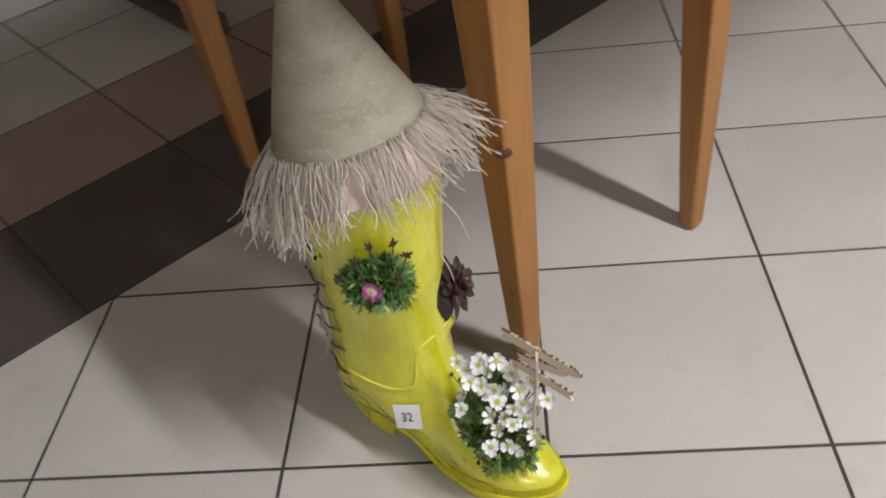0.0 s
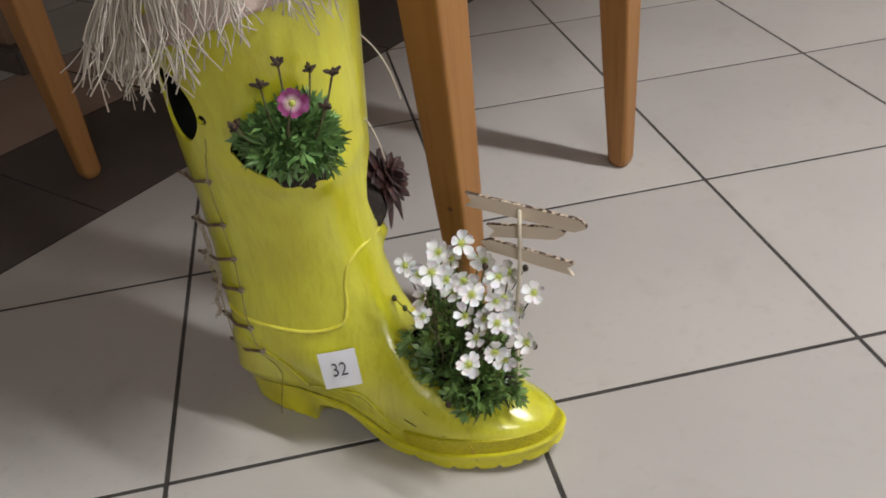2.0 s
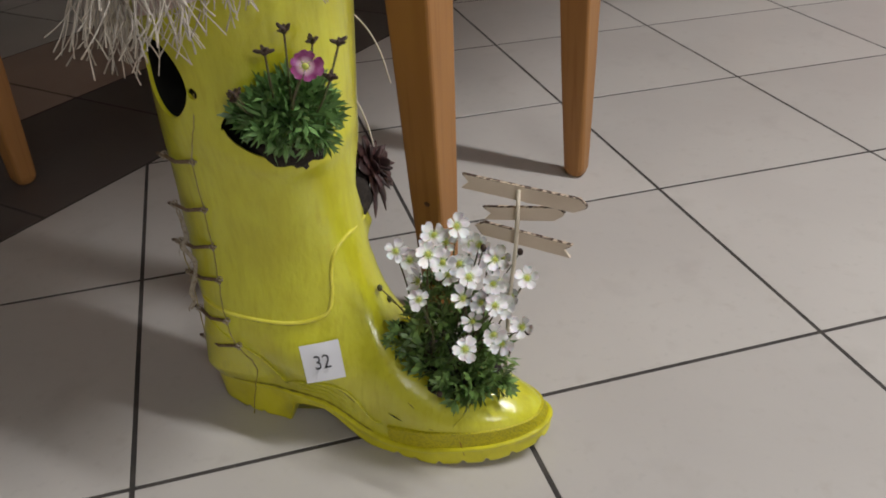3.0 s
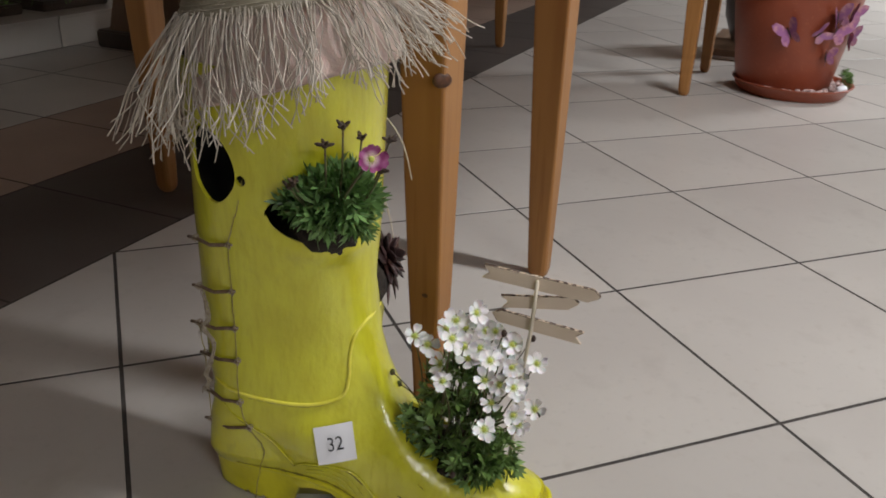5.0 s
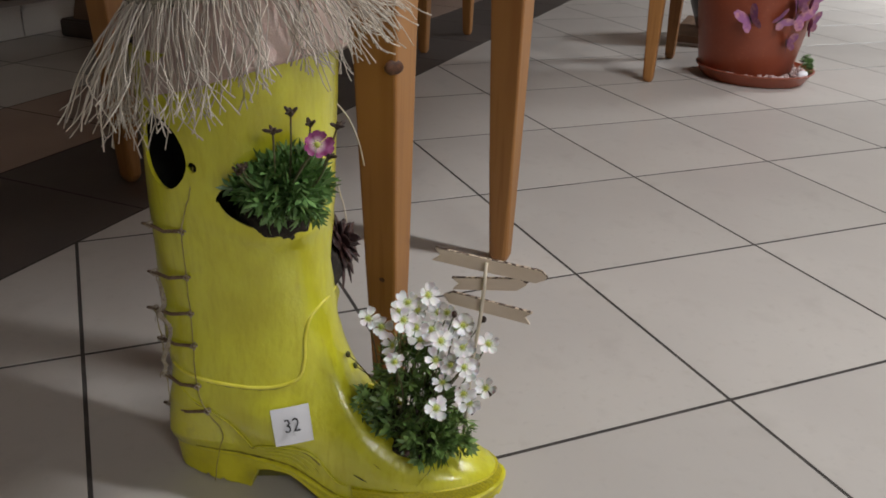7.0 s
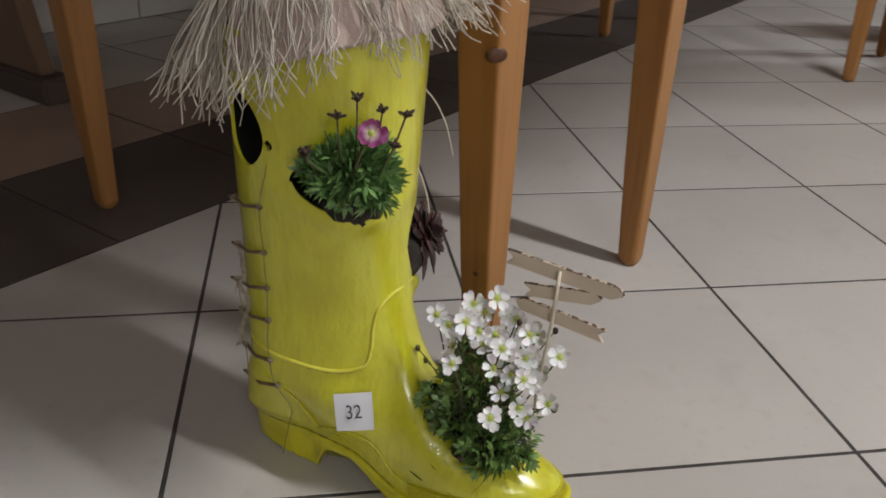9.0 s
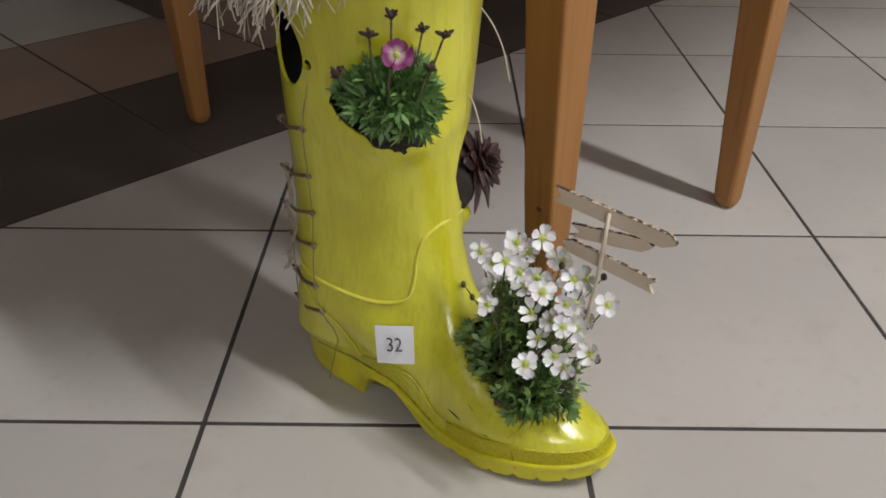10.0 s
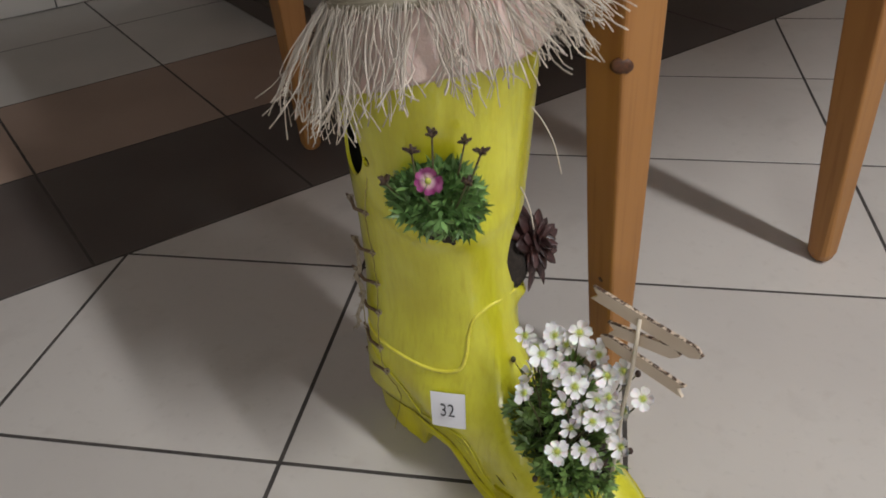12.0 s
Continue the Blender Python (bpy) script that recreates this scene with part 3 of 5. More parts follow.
# sole with welt lip, block heel and lugs
def sole_ring(place, grow, from_low):
    """A ring of the sole: place is its height over the underside, or over the lip."""
    ring = []
    for k in range(SEG):
        phi = around(k, SEG)
        p = boot_point(phi, .030, grow)
        u = p.x
        low, lip = lerp(LOW_Z, u), lerp(LIP_Z, u)
        heel = 1 - ease((u + .01) / .02)
        if from_low:
            # the heel block draws in towards the floor
            p = boot_point(phi, .030, grow - .0055 * heel * (1 - place / .012) * ease((-u - .01) / .05))
            p.z = low + place
            lug = (u > .092 and (u / .0195) % 1.0 < 0.20) or (u < -.008 and (u / .0185) % 1.0 < 0.13)
            if lug and place < .0045:
                p.z += .0032
        else:
            p.z = max(lip + place, low + .0055 + place * 0.2)
        ring.append(p)
    return ring


SEG = 300
rings = [sole_ring(*r) for r in ((.0022, -.0012, False), (.0020, .0016, False), (.0012, .0032, False), (-.0004, .0038, False), (-.0018, .0034, False), (-.0030, .0018, False), (-.0042, .0014, False),
                                 (.0044, .0014, True), (.0032, .0020, True), (.0010, .0014, True), (0, -.0008, True), (.0012, -.012, True))]
verts, faces = [p for r in rings for p in r], []
for i in range(len(rings) - 1):
    for k in range(SEG):
        a, b = i * SEG + k, i * SEG + (k + 1) % SEG
        faces.append((a, a + SEG, b + SEG, b))
faces.append(tuple((len(rings) - 1) * SEG + k for k in range(SEG)))
sole = mesh_ob("sole", verts, faces, M_SOLE, boot, "yellow-painted rubber sole with a block heel and scuffed lugs")
sole.data.set_sharp_from_angle(angle=radians(50))

# knurled band round the toe, between the lip and its own raised edge
verts, faces = [], []
phis = [math.copysign(radians(82) * abs(x) ** 1.6, x) for x in np.linspace(-1, 1, 131)]
band_rows = ((0.0, .0006), (0.06, .0012), (0.90, .0013), (0.95, .0021), (0.985, .0020), (1.0, .0004), (1.005, -.0008))
for t, g in band_rows:
    for phi in phis:
        u = boot_point(phi, .034).x
        z = lerp(LIP_Z, u) + (lerp(BAND_Z, u) - lerp(LIP_Z, u)) * t
        verts.append(boot_point(phi, z, g * ease((u - .094) / .02) - .0004 * (1 - ease((u - .088) / .01))))
n = len(phis)
for i in range(len(band_rows) - 1):
    for k in range(n - 1):
        a = i * n + k
        faces.append((a, a + 1, a + 1 + n, a + n))
mesh_ob("toe_band", verts, faces, M_KNURL, boot, "knurled rubber toe band")

# moulded ridges
RIDGES = (
    ("shaft_ridge", ((0.0755, 0.1895), (0.0710, 0.1860), (0.0650, 0.1760), (0.0628, 0.1600), (0.0635, 0.1420), (0.0600, 0.1260), (0.0441, 0.1194), (0.0214, 0.1175), (-0.0032, 0.1188), (-0.0186, 0.1201), (-0.0386, 0.1226), (-0.0550, 0.1275)), .0017),
    ("heel_ridge", ((-0.0495, 0.1105), (-0.0353, 0.0994), (-0.0182, 0.0911), (-0.0002, 0.0786), (0.0115, 0.0642), (0.0187, 0.0528)), .0009),
    ("arch_ridge", ((0.0187, 0.0528), (0.0318, 0.0592), (0.0504, 0.0607), (0.0680, 0.0580), (0.0800, 0.0490), (0.0890, 0.0380), (0.0970, 0.0310), (0.1080, 0.0290)), .0009),
    ("vamp_ridge", ((0.0300, 0.0550), (0.0411, 0.0567), (0.0580, 0.0545), (0.0720, 0.0450), (0.0820, 0.0330)), .0005),
    ("vamp_ridge", ((0.0280, 0.0500), (0.0411, 0.0520), (0.0560, 0.0490), (0.0680, 0.0400), (0.0770, 0.0300)), .0005),
    ("vamp_ridge", ((0.0270, 0.0450), (0.0400, 0.0465), (0.0530, 0.0440), (0.0640, 0.0360), (0.0700, 0.0300)), .0005),
)
RIDGES += (("toe_cap_ridge", ((.170, .041), (.173, .045), (.177, .050), (.181, .055), (.185, .0595)), .0006),)
for name, pts, r in RIDGES:
    for side in (-1, 1):
        path = curve_points([skin(u, z, side, 0.0004) for u, z in pts], 6)
        path = [skin(p.x, p.z, side, 0.0003) for p in path]
        v, f = tube(path, [r * min(1, 0.3 + 0.35 * min(i, len(path) - 1 - i)) for i in range(len(path))], 8)
        mesh_ob(name, v, f, M_RIDGE if name == "shaft_ridge" else M_YELLOW, boot)

# thin dark olive lines in the creases along the welt, the toe band and the heel ridge
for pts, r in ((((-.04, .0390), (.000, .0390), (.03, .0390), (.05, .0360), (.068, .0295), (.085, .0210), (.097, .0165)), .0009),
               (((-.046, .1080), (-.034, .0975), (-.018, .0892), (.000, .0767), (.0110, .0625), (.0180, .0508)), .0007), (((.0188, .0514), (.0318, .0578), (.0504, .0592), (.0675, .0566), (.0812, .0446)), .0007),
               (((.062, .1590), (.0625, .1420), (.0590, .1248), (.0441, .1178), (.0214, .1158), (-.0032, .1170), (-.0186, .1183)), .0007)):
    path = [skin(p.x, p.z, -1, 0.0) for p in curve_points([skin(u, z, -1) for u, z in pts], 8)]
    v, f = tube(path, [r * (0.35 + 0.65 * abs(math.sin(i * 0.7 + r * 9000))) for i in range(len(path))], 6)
    mesh_ob("crease_line", v, f, M_OLIVE, boot, "thin dark olive line in a moulded crease")


# scratches and a rust mark
for name, (u0, z0), (u1, z1), r, material in (("scratch", (.114, .0440), (.126, .0400), .0006, M_BLACK), ("scratch", (.1315, .0585), (.1375, .0540), .0004, M_OLIVE),
                                              ("rust_mark", (.1745, .0330), (.1790, .0130), .0009, M_RUST), ("scratch", (.150, .0380), (.1545, .0372), .0004, M_OLIVE)):
    lift = .0012 if name == "rust_mark" else .0001
    p, q = skin(u0, z0, -1, lift), skin(u1, z1, -1, lift)
    v, f = tube([p, (p + q) / 2, q], [r * 0.4, r, r * 0.4], 6)
    mesh_ob(name, v, f, material, boot, "short dark scratch" if name == "scratch" else "rusty brown streak")


# ---------------------------------------------------------------- straw hat
HAT = Matrix.Translation((0.500, 0.084, 0.377)) @ Matrix.Rotation(radians(-9), 4, "Y") @ Matrix.Rotation(radians(-6), 4, "X")
hat = empty("straw_hat", HAT, "pointed straw hat with frayed cream fringe on the boot", "hat")
RIM_H, RIM_R, TIP_H = 0.067, 0.0770, 0.248
prof = []
for k in range(26):
    t = k / 25
    prof.append((max(0.0012, RIM_R * (1 - t) ** 0.97), RIM_H + (TIP_H - RIM_H) * t))
v, f = lathe([(RIM_R - 0.003, RIM_H - 0.004), (RIM_R + 0.001, RIM_H - 0.005)] + prof, 72)
v = [Vector(p) + Vector((p[0], p[1], 0)) * (0.018 * noise.noise(Vector(p) * 22) + 0.012 * noise.noise(Vector(p) * 60)) for p in v]
mesh_ob("cone", v, f, M_STRAW, hat)
# wrap seams of the cone: short creases that fade out, most of them at the back near the rim
chunks = []
rnd = random.Random(9)
for h, start, sweep, tilt in ((0.0700, 2.5, 2.6, 0.001), (0.0732, 3.0, 1.5, -0.002), (0.0775, 3.3, 1.7, 0.003), (0.083, 3.5, 1.3, -0.003), (0.087, 2.8, 1.2, 0.004),
                              (0.098, 3.4, 1.3, 0.004), (0.105, 4.3, 1.1, -0.005), (0.118, 3.2, 1.2, 0.005), (0.133, 3.9, 1.5, 0.006), (0.150, 3.1, 1.2, -0.004)):
    pts, radii = [], []
    for k in range(25):
        t = k / 24
        a = start + sweep * t
        hh = h + tilt * (t - 0.5) + 0.0012 * math.sin(5 * t + h * 300)
        r = RIM_R * (1 - (hh - RIM_H) / (TIP_H - RIM_H)) ** 0.97 + 0.0001
        pts.append((r * math.cos(a), r * math.sin(a), hh))
        radii.append(0.0002 + 0.0006 * math.sin(math.pi * t))
    chunks.append(tube(pts, radii, 6))
v, f = merged(chunks)
mesh_ob("wrap_seam", v, f, M_STRAW, hat)
# short loose fibres standing off the cone
chunks = []
for k in range(150):
    a, t = rnd.uniform(0, 2 * math.pi), rnd.random() ** 1.5 * 0.9
    hh = RIM_H + (TIP_H - RIM_H) * t
    r = RIM_R * (1 - t) ** 0.97
    p = Vector((r * math.cos(a), r * math.sin(a), hh))
    along = Vector((-math.sin(a), math.cos(a), rnd.uniform(-0.5, 0.5))) * rnd.choice((-1, 1))
    out = Vector((math.cos(a), math.sin(a), 0.4))
    q = p + along * rnd.uniform(0.003, 0.008) + out * rnd.uniform(0.0006, 0.0022)
    chunks.append(tube([p, (p + q) / 2 + out * 0.0008, q], [0.00025, 0.0002, 0.0001], 4))
v, f = merged(chunks)
tagged(mesh_ob("loose_fibres", v, f, M_FRINGE, hat), kind="stuff")
# fabric brim
verts, faces = [], []
NB = 96
brim_rows = ((RIM_H - 0.001, 0.0750), (RIM_H - 0.014, 0.0770), (RIM_H - 0.032, 0.0812), (0.028, 0.0845), (0.019, 0.0868), (0.016, 0.0872), (0.0165, 0.0860), (0.03, 0.0825))
for h, r in brim_rows:
    for k in range(NB):
        a = 2 * math.pi * k / NB
        w = 0.0022 * math.sin(7 * a + 1) + 0.0014 * math.sin(13 * a)
        rr = r + w * (1 - h / RIM_H)
        verts.append((rr * math.cos(a), rr * math.sin(a), h + (0.003 * math.sin(3 * a) - 0.013 * (0.5 - 0.5 * math.cos(a))) * (1 - h / RIM_H)))
for i in range(len(brim_rows) - 1):
    for k in range(NB):
        a, b = i * NB + k, i * NB + (k + 1) % NB
        faces.append((a, b, b + NB, a + NB))
mesh_ob("fabric_brim", verts, faces, M_FABRIC, hat, "pale pink cloth brim")
# fringe threads: most hang down the cloth, the rest stand off at the two ends
chunks = []
rnd = random.Random(21)
COUNT = 500
for k in range(COUNT):
    a = 2 * math.pi * (k + rnd.uniform(-0.9, 0.9)) / COUNT
    if k % 7 == 0:
        clump = a + rnd.uniform(0.0, 0.09)
        clump_side, clump_flare, clump_length = rnd.gauss(0, 0.16), rnd.uniform(-0.06, 0.14), rnd.uniform(-0.008, 0.010)
    left, right = 0.5 - 0.5 * math.cos(a), 0.5 + 0.5 * math.cos(a)
    standing = rnd.random() < 0.16 + 0.35 * right ** 4 + 0.20 * left ** 4
    length = rnd.uniform(0.052, 0.076) + clump_length + 0.032 * left ** 2 + 0.008 * right ** 3
    flare = 0.20 + clump_flare + 0.10 * left ** 2 + 0.25 * right ** 3
    if standing:
        flare += rnd.uniform(0.10, 0.35) + 0.75 * right ** 3 * rnd.random() + 0.30 * left ** 3 * rnd.random()
    p = Vector((RIM_R + rnd.uniform(0.0004, 0.0022), 0, RIM_H + rnd.uniform(-0.003, 0.002)))
    side = (clump - a) * 1.2 + clump_side + rnd.gauss(0, 0.08)
    n = 10
    wave, phase, amount = rnd.uniform(4, 10), rnd.uniform(0, 6.28), abs(rnd.gauss(0, 0.20))
    kink, kink_d = rnd.randint(4, 9), Vector((rnd.gauss(0.05, 0.30), rnd.gauss(0, 0.40), rnd.uniform(0, 0.3)))
    hook = rnd.uniform(0.2, 1.0) if rnd.random() < 0.35 + 0.3 * left else 0.0
    lie = rnd.uniform(0.0008, 0.0045)
    pts = []
    for i in range(n + 1):
        t = i / n
        pts.append(p.copy())
        d = Vector((max(0.02, flare * (1.15 - 0.75 * t)), side * (0.4 + t), -(0.62 + 0.16 * left + 0.35 * t)))
        d += Vector((amount * 0.5 * math.sin(wave * t + phase), amount * math.cos(wave * 1.3 * t + phase), 0))
        if i >= kink:
            d += kink_d
        if t > 0.7:
            d += Vector((hook, 0, hook * 0.5)) * (t - 0.7) / 0.3
        p = p + d.normalized() * length / n
        keep = 0.0765 + 0.0172 * max(0.0, RIM_H - p.z) / RIM_H + lie
        rad = math.hypot(p.x, p.y)
        if rad < keep and p.z > 0.008:
            p.x, p.y = p.x * keep / rad, p.y * keep / rad
    turn = Matrix.Rotation(a, 4, "Z")
    pts = [turn @ q for q in pts]
    r = rnd.uniform(0.00034, 0.00056)
    chunks.append(tube(pts, [r] * n + [r * 1.2], 5))
v, f = merged(chunks)
tagged(mesh_ob("fringe", v, f, M_FRINGE, hat, "frayed cream straw fringe"), kind="stuff")


# ---------------------------------------------------------------- plants
def leaf_cushion(rnd, centre, radii, count, length, facing, spread=0.9, inner=0.55, fingers=(3, 5), lobe=0.075):
    """Vertices and faces of a cushion of small fingered leaves."""
    verts, faces = [], []
    c, facing = Vector(centre), Vector(facing).normalized()
    for _ in range(count):
        while True:
            d = Vector((rnd.gauss(0, 1), rnd.gauss(0, 1), rnd.gauss(0, 1))).normalized()
            if d.dot(facing) > -0.35:
                break
        k = rnd.uniform(inner, 1.0)
        base = c + Vector((d.x * radii[0], d.y * radii[1], d.z * radii[2])) * k
        grow = (d * 0.8 + facing * 0.35 + Vector((rnd.gauss(0, 1), rnd.gauss(0, 1), rnd.gauss(0, 1))) * 0.42 + Vector((0, 0, 0.15))).normalized()
        m = Matrix.Translation(base) @ basis(grow, Vector((rnd.gauss(0, 1), rnd.gauss(0, 1), rnd.gauss(0, 1))).normalized())
        ln = length * rnd.uniform(0.7, 1.25)
        nf = rnd.randint(*fingers)
        o = len(verts)
        w = ln * 0.06
        # stalk
        verts += [m @ Vector((-w * 0.7, 0, 0)), m @ Vector((w * 0.7, 0, 0)), m @ Vector((w, 0, ln * 0.45)), m @ Vector((-w, 0, ln * 0.45))]
        faces.append((o, o + 1, o + 2, o + 3))
        for q in range(nf):
            a = (q - (nf - 1) / 2) * spread / max(1, nf - 1) * 1.5
            fl = ln * (0.62 - 0.10 * abs(a))
            dx, dz = math.sin(a), math.cos(a)
            s = Vector((0, 0, ln * 0.38))
            curl = rnd.uniform(-0.25, 0.75) * fl
            px, pz = dz * ln * lobe, -dx * ln * lobe
            o = len(verts)
            mid_ = s + Vector((dx * fl * 0.55, curl * 0.4, dz * fl * 0.55))
            tip = s + Vector((dx * fl, curl, dz * fl))
            verts += [m @ s, m @ (mid_ + Vector((px, 0.0004, pz))), m @ tip, m @ (mid_ - Vector((px, -0.0004, pz)))]
            faces += [(o, o + 1, o + 2), (o, o + 2, o + 3)]
    return verts, faces


def soil_lump(name, parent, centre, radii, seed):
    bm = bmesh.new()
    bmesh.ops.create_icosphere(bm, subdivisions=4, radius=1)
    for v in bm.verts:
        k = 1 + 0.10 * noise.noise(v.co * 3 + Vector((seed, 0, 0))) + 0.05 * noise.noise(v.co * 9)
        v.co = Vector(centre) + Vector((v.co.x * radii[0], v.co.y * radii[1], v.co.z * radii[2])) * k
    return part(name, bm, M_SOIL, parent, "dark crumbly potting soil")


def petal_mesh(name, petals, size, material, width=0.62, cup=0.18, ruffle=0.05, seed=0):
    rnd = random.Random(seed)
    verts, faces = [], []
    for k in range(petals):
        a0 = 2 * math.pi * k / petals + rnd.uniform(-0.14, 0.14)
        s = size * rnd.uniform(0.80, 1.08)
        o = len(verts)
        rows_ = ((0.10, 0.16), (0.35, 0.50), (0.62, 0.92), (0.85, 0.98), (1.0, 0.58))
        for t, w in rows_:
            for j in (-1, -0.5, 0, 0.5, 1):
                x = s * t * (1 - 0.06 * j * j)
                y = s * width * 0.5 * w * j * 1.15
                z = s * (cup * t * t + 0.10 * j * j * t + ruffle * rnd.uniform(-1, 1) * t)
                if t == 1.0 and j == 0:
                    x -= s * 0.10
                verts.append((x * math.cos(a0) - y * math.sin(a0), x * math.sin(a0) + y * math.cos(a0), z + 0.0003 * (k % 2)))
        for i in range(len(rows_) - 1):
            for j in range(4):
                q = o + i * 5 + j
                faces.append((q, q + 1, q + 6, q + 5))
    me = bpy.data.meshes.new(name)
    me.from_pydata(verts, [], faces)
    me.materials.append(material)
    me.polygons.foreach_set("use_smooth", [True] * len(me.polygons))
    return me


def centre_mesh(name, r, seed):
    rnd = random.Random(seed)
    bm = bmesh.new()
    bmesh.ops.create_icosphere(bm, subdivisions=2, radius=r, matrix=Matrix.Diagonal((1, 1, 0.55, 1)))
    for k in range(9):
        a = 2 * math.pi * k / 9
        p = Vector((math.cos(a) * r * 1.25, math.sin(a) * r * 1.25, r * rnd.uniform(0.7, 1.1)))
        bmesh.ops.create_icosphere(bm, subdivisions=1, radius=r * 0.22, matrix=Matrix.Translation(p))
    me = bpy.data.meshes.new(name)
    bm.to_mesh(me)
    bm.free()
    me.materials.append(M_CENTRE)
    me.polygons.foreach_set("use_smooth", [True] * len(me.polygons))
    return me


# white saxifrage in the toe
white = empty("white_saxifrage", BOOT, "mossy saxifrage with many small white flowers in the boot's toe", "plant")
soil_lump("soil", white, (.152, -.005, .062), (.046, .035, .016), 1)
rnd = random.Random(33)
chunks = [
    leaf_cushion(rnd, (.156, -.016, .094), (.031, .027, .026), 215, .0185, (.1, -.5, .8), 1.2, lobe=.105),
    leaf_cushion(rnd, (.174, -.034, .082), (.022, .014, .012), 75, .0185, (.3, -.9, .3), 1.2, lobe=.105),
    leaf_cushion(rnd, (.122, -.022, .104), (.010, .010, .010), 18, .0150, (-.6, -.7, .3), 1.3, lobe=.105),
    leaf_cushion(rnd, (.154, -.012, .130), (.025, .020, .030), 130, .0185, (.1, -.3, .9), 1.1, lobe=.10),
    leaf_cushion(rnd, (.194, -.022, .084), (.013, .015, .012), 42, .0180, (.7, -.6, .3), 1.2, lobe=.105),
]
v, f = merged(chunks)
tagged(mesh_ob("foliage", v, f, M_LEAF2, white, "deep green finely divided leaves"), kind="stuff")
BLOOMS = ((.116, -.017, .182), (.127, -.016, .175), (.151, -.060, .171), (.145, -.045, .177), (.152, -.025, .207), (.166, -.013, .210), (.153, -.042, .200), (.159, -.019, .198),
          (.173, -.030, .188), (.184, -.041, .185), (.183, -.053, .174), (.201, -.020, .170), (.205, -.023, .151), (.217, .003, .162), (.189, -.050, .152), (.208, -.061, .152),
          (.187, -.064, .136), (.222, -.031, .140), (.198, -.020, .190), (.193, -.041, .164), (.212, -.052, .138), (.190, -.010, .182), (.172, .004, .185), (.182, -.008, .193),
          (.140, -.005, .186), (.206, -.004, .148), (.196, .006, .176), (.165, -.032, .178), (.178, -.022, .176), (.201, -.036, .179), (.162, -.036, .191), (.205, -.046, .167))
petal_sets = [petal_mesh("petals", 6 if s == 4 else 5, .0106, M_PETAL, 0.62 + 0.06 * (s % 3), (0.12, 0.30, 0.18, 0.46, 0.06, 0.24)[s], 0.14, s) for s in range(6)]
core = centre_mesh("flower_centre", .0023, 5)
for i, b in enumerate(BLOOMS):
    b = Vector(b)
    face = Vector((rnd.uniform(-0.3, 0.6) + (b.x - .17) * 4, rnd.uniform(-1.0, -0.45), rnd.uniform(0.15, 1.0))).normalized()
    m = Matrix.Translation(b) @ basis(face) @ Matrix.Rotation(rnd.uniform(0, 6.28), 4, "Z") @ Matrix.Scale(rnd.uniform(0.85, 1.04), 4)
    fl = new("flower", petal_sets[(i * 5 + i // 6) % 6])
    fl.parent = white
    fl.matrix_local = m
    ce = new("flower_centre", core)
    ce.parent = fl
    foot = Vector((.152 + (b.x - .165) * 0.45 + rnd.uniform(-.008, .008), -.016 + (b.y + .025) * 0.45 + rnd.uniform(-.006, .006), .085))
    bend = (foot + b) / 2 + Vector((rnd.uniform(-.006, .006), rnd.uniform(-.006, .006), .006)) - face * 0.008
    v, f = tube(curve_points([foot, bend, b - face * 0.0015], 5), 0.0007, 5)
    mesh_ob("stem", v, f, M_STEM, white)
    if rnd.random() < 0.7:
        q = b - face * 0.002
        v, f = tube([q - face * 0.003, q - face * 0.001, q], [0.0008, 0.0020, 0.0022], 7)
        mesh_ob("sepal_cup", v, f, M_LEAF2, white)
for b in ((.212, .000, .187), (.192, -.030, .205), (.098, .002, .120), (.094, -.006, .136), (.212, -.036, .118), (.163, -.060, .083), (.224, -.020, .128)):
    b = Vector(b)
    bm = bmesh.new()
    bmesh.ops.create_icosphere(bm, subdivisions=2, radius=.0024, matrix=Matrix.Translation(b) @ Matrix.Diagonal((1, 1, 1.35, 1)))
    part("bud", bm, M_BUD if b.x > .1 else M_STEM, white)
    foot = Vector((.15, -.015, .085)).lerp(b, 0.35)
    foot.z = min(foot.z, .095)
    v, f = tube(curve_points([foot, (foot + b) / 2 + Vector((0, 0, .006)), b], 4), 0.0005, 5)
    mesh_ob("stem", v, f, M_STEM, white)

# pink saxifrage in the pocket
pink = empty("pink_saxifrage", BOOT, "mossy green saxifrage with one magenta flower, growing from the side pocket", "plant")
soil_lump("soil", pink, (.040, -.026, .272), (.030, .026, .024), 2)
rnd = random.Random(35)
chunks = [
    leaf_cushion(rnd, (.057, -.050, .304), (.028, .024, .019), 270, .0205, (.5, -.75, .55), 1.35, 0.35, (3, 5), 0.085),
    leaf_cushion(rnd, (.066, -.055, .315), (.021, .020, .013), 120, .0205, (.5, -.6, .7), 1.35, 0.35, (3, 5), 0.085),
    leaf_cushion(rnd, (.074, -.044, .296), (.012, .013, .012), 60, .0170, (.6, -.8, .1), 1.35, 0.35, (3, 5), 0.085),
    leaf_cushion(rnd, (.040, -.058, .308), (.014, .010, .012), 60, .0150, (-.1, -.9, .5), 1.15, 0.5, (3, 4), 0.105),
]
v, f = merged(chunks)
tagged(mesh_ob("foliage", v, f, M_LEAF, pink, "fresh green finely divided leaves"), kind="stuff")
b = Vector((.107, -.105, .361))
face = Vector((.35, -.80, .30)).normalized()
fl = new("flower", petal_mesh("pink_petals", 5, .0108, M_PINK, 0.86, 0.14, 0.05, 8))
fl.parent = pink
fl.matrix_local = Matrix.Translation(b) @ basis(face)
fl["label"] = "magenta five-petalled flower"
ce = new("flower_centre", core)
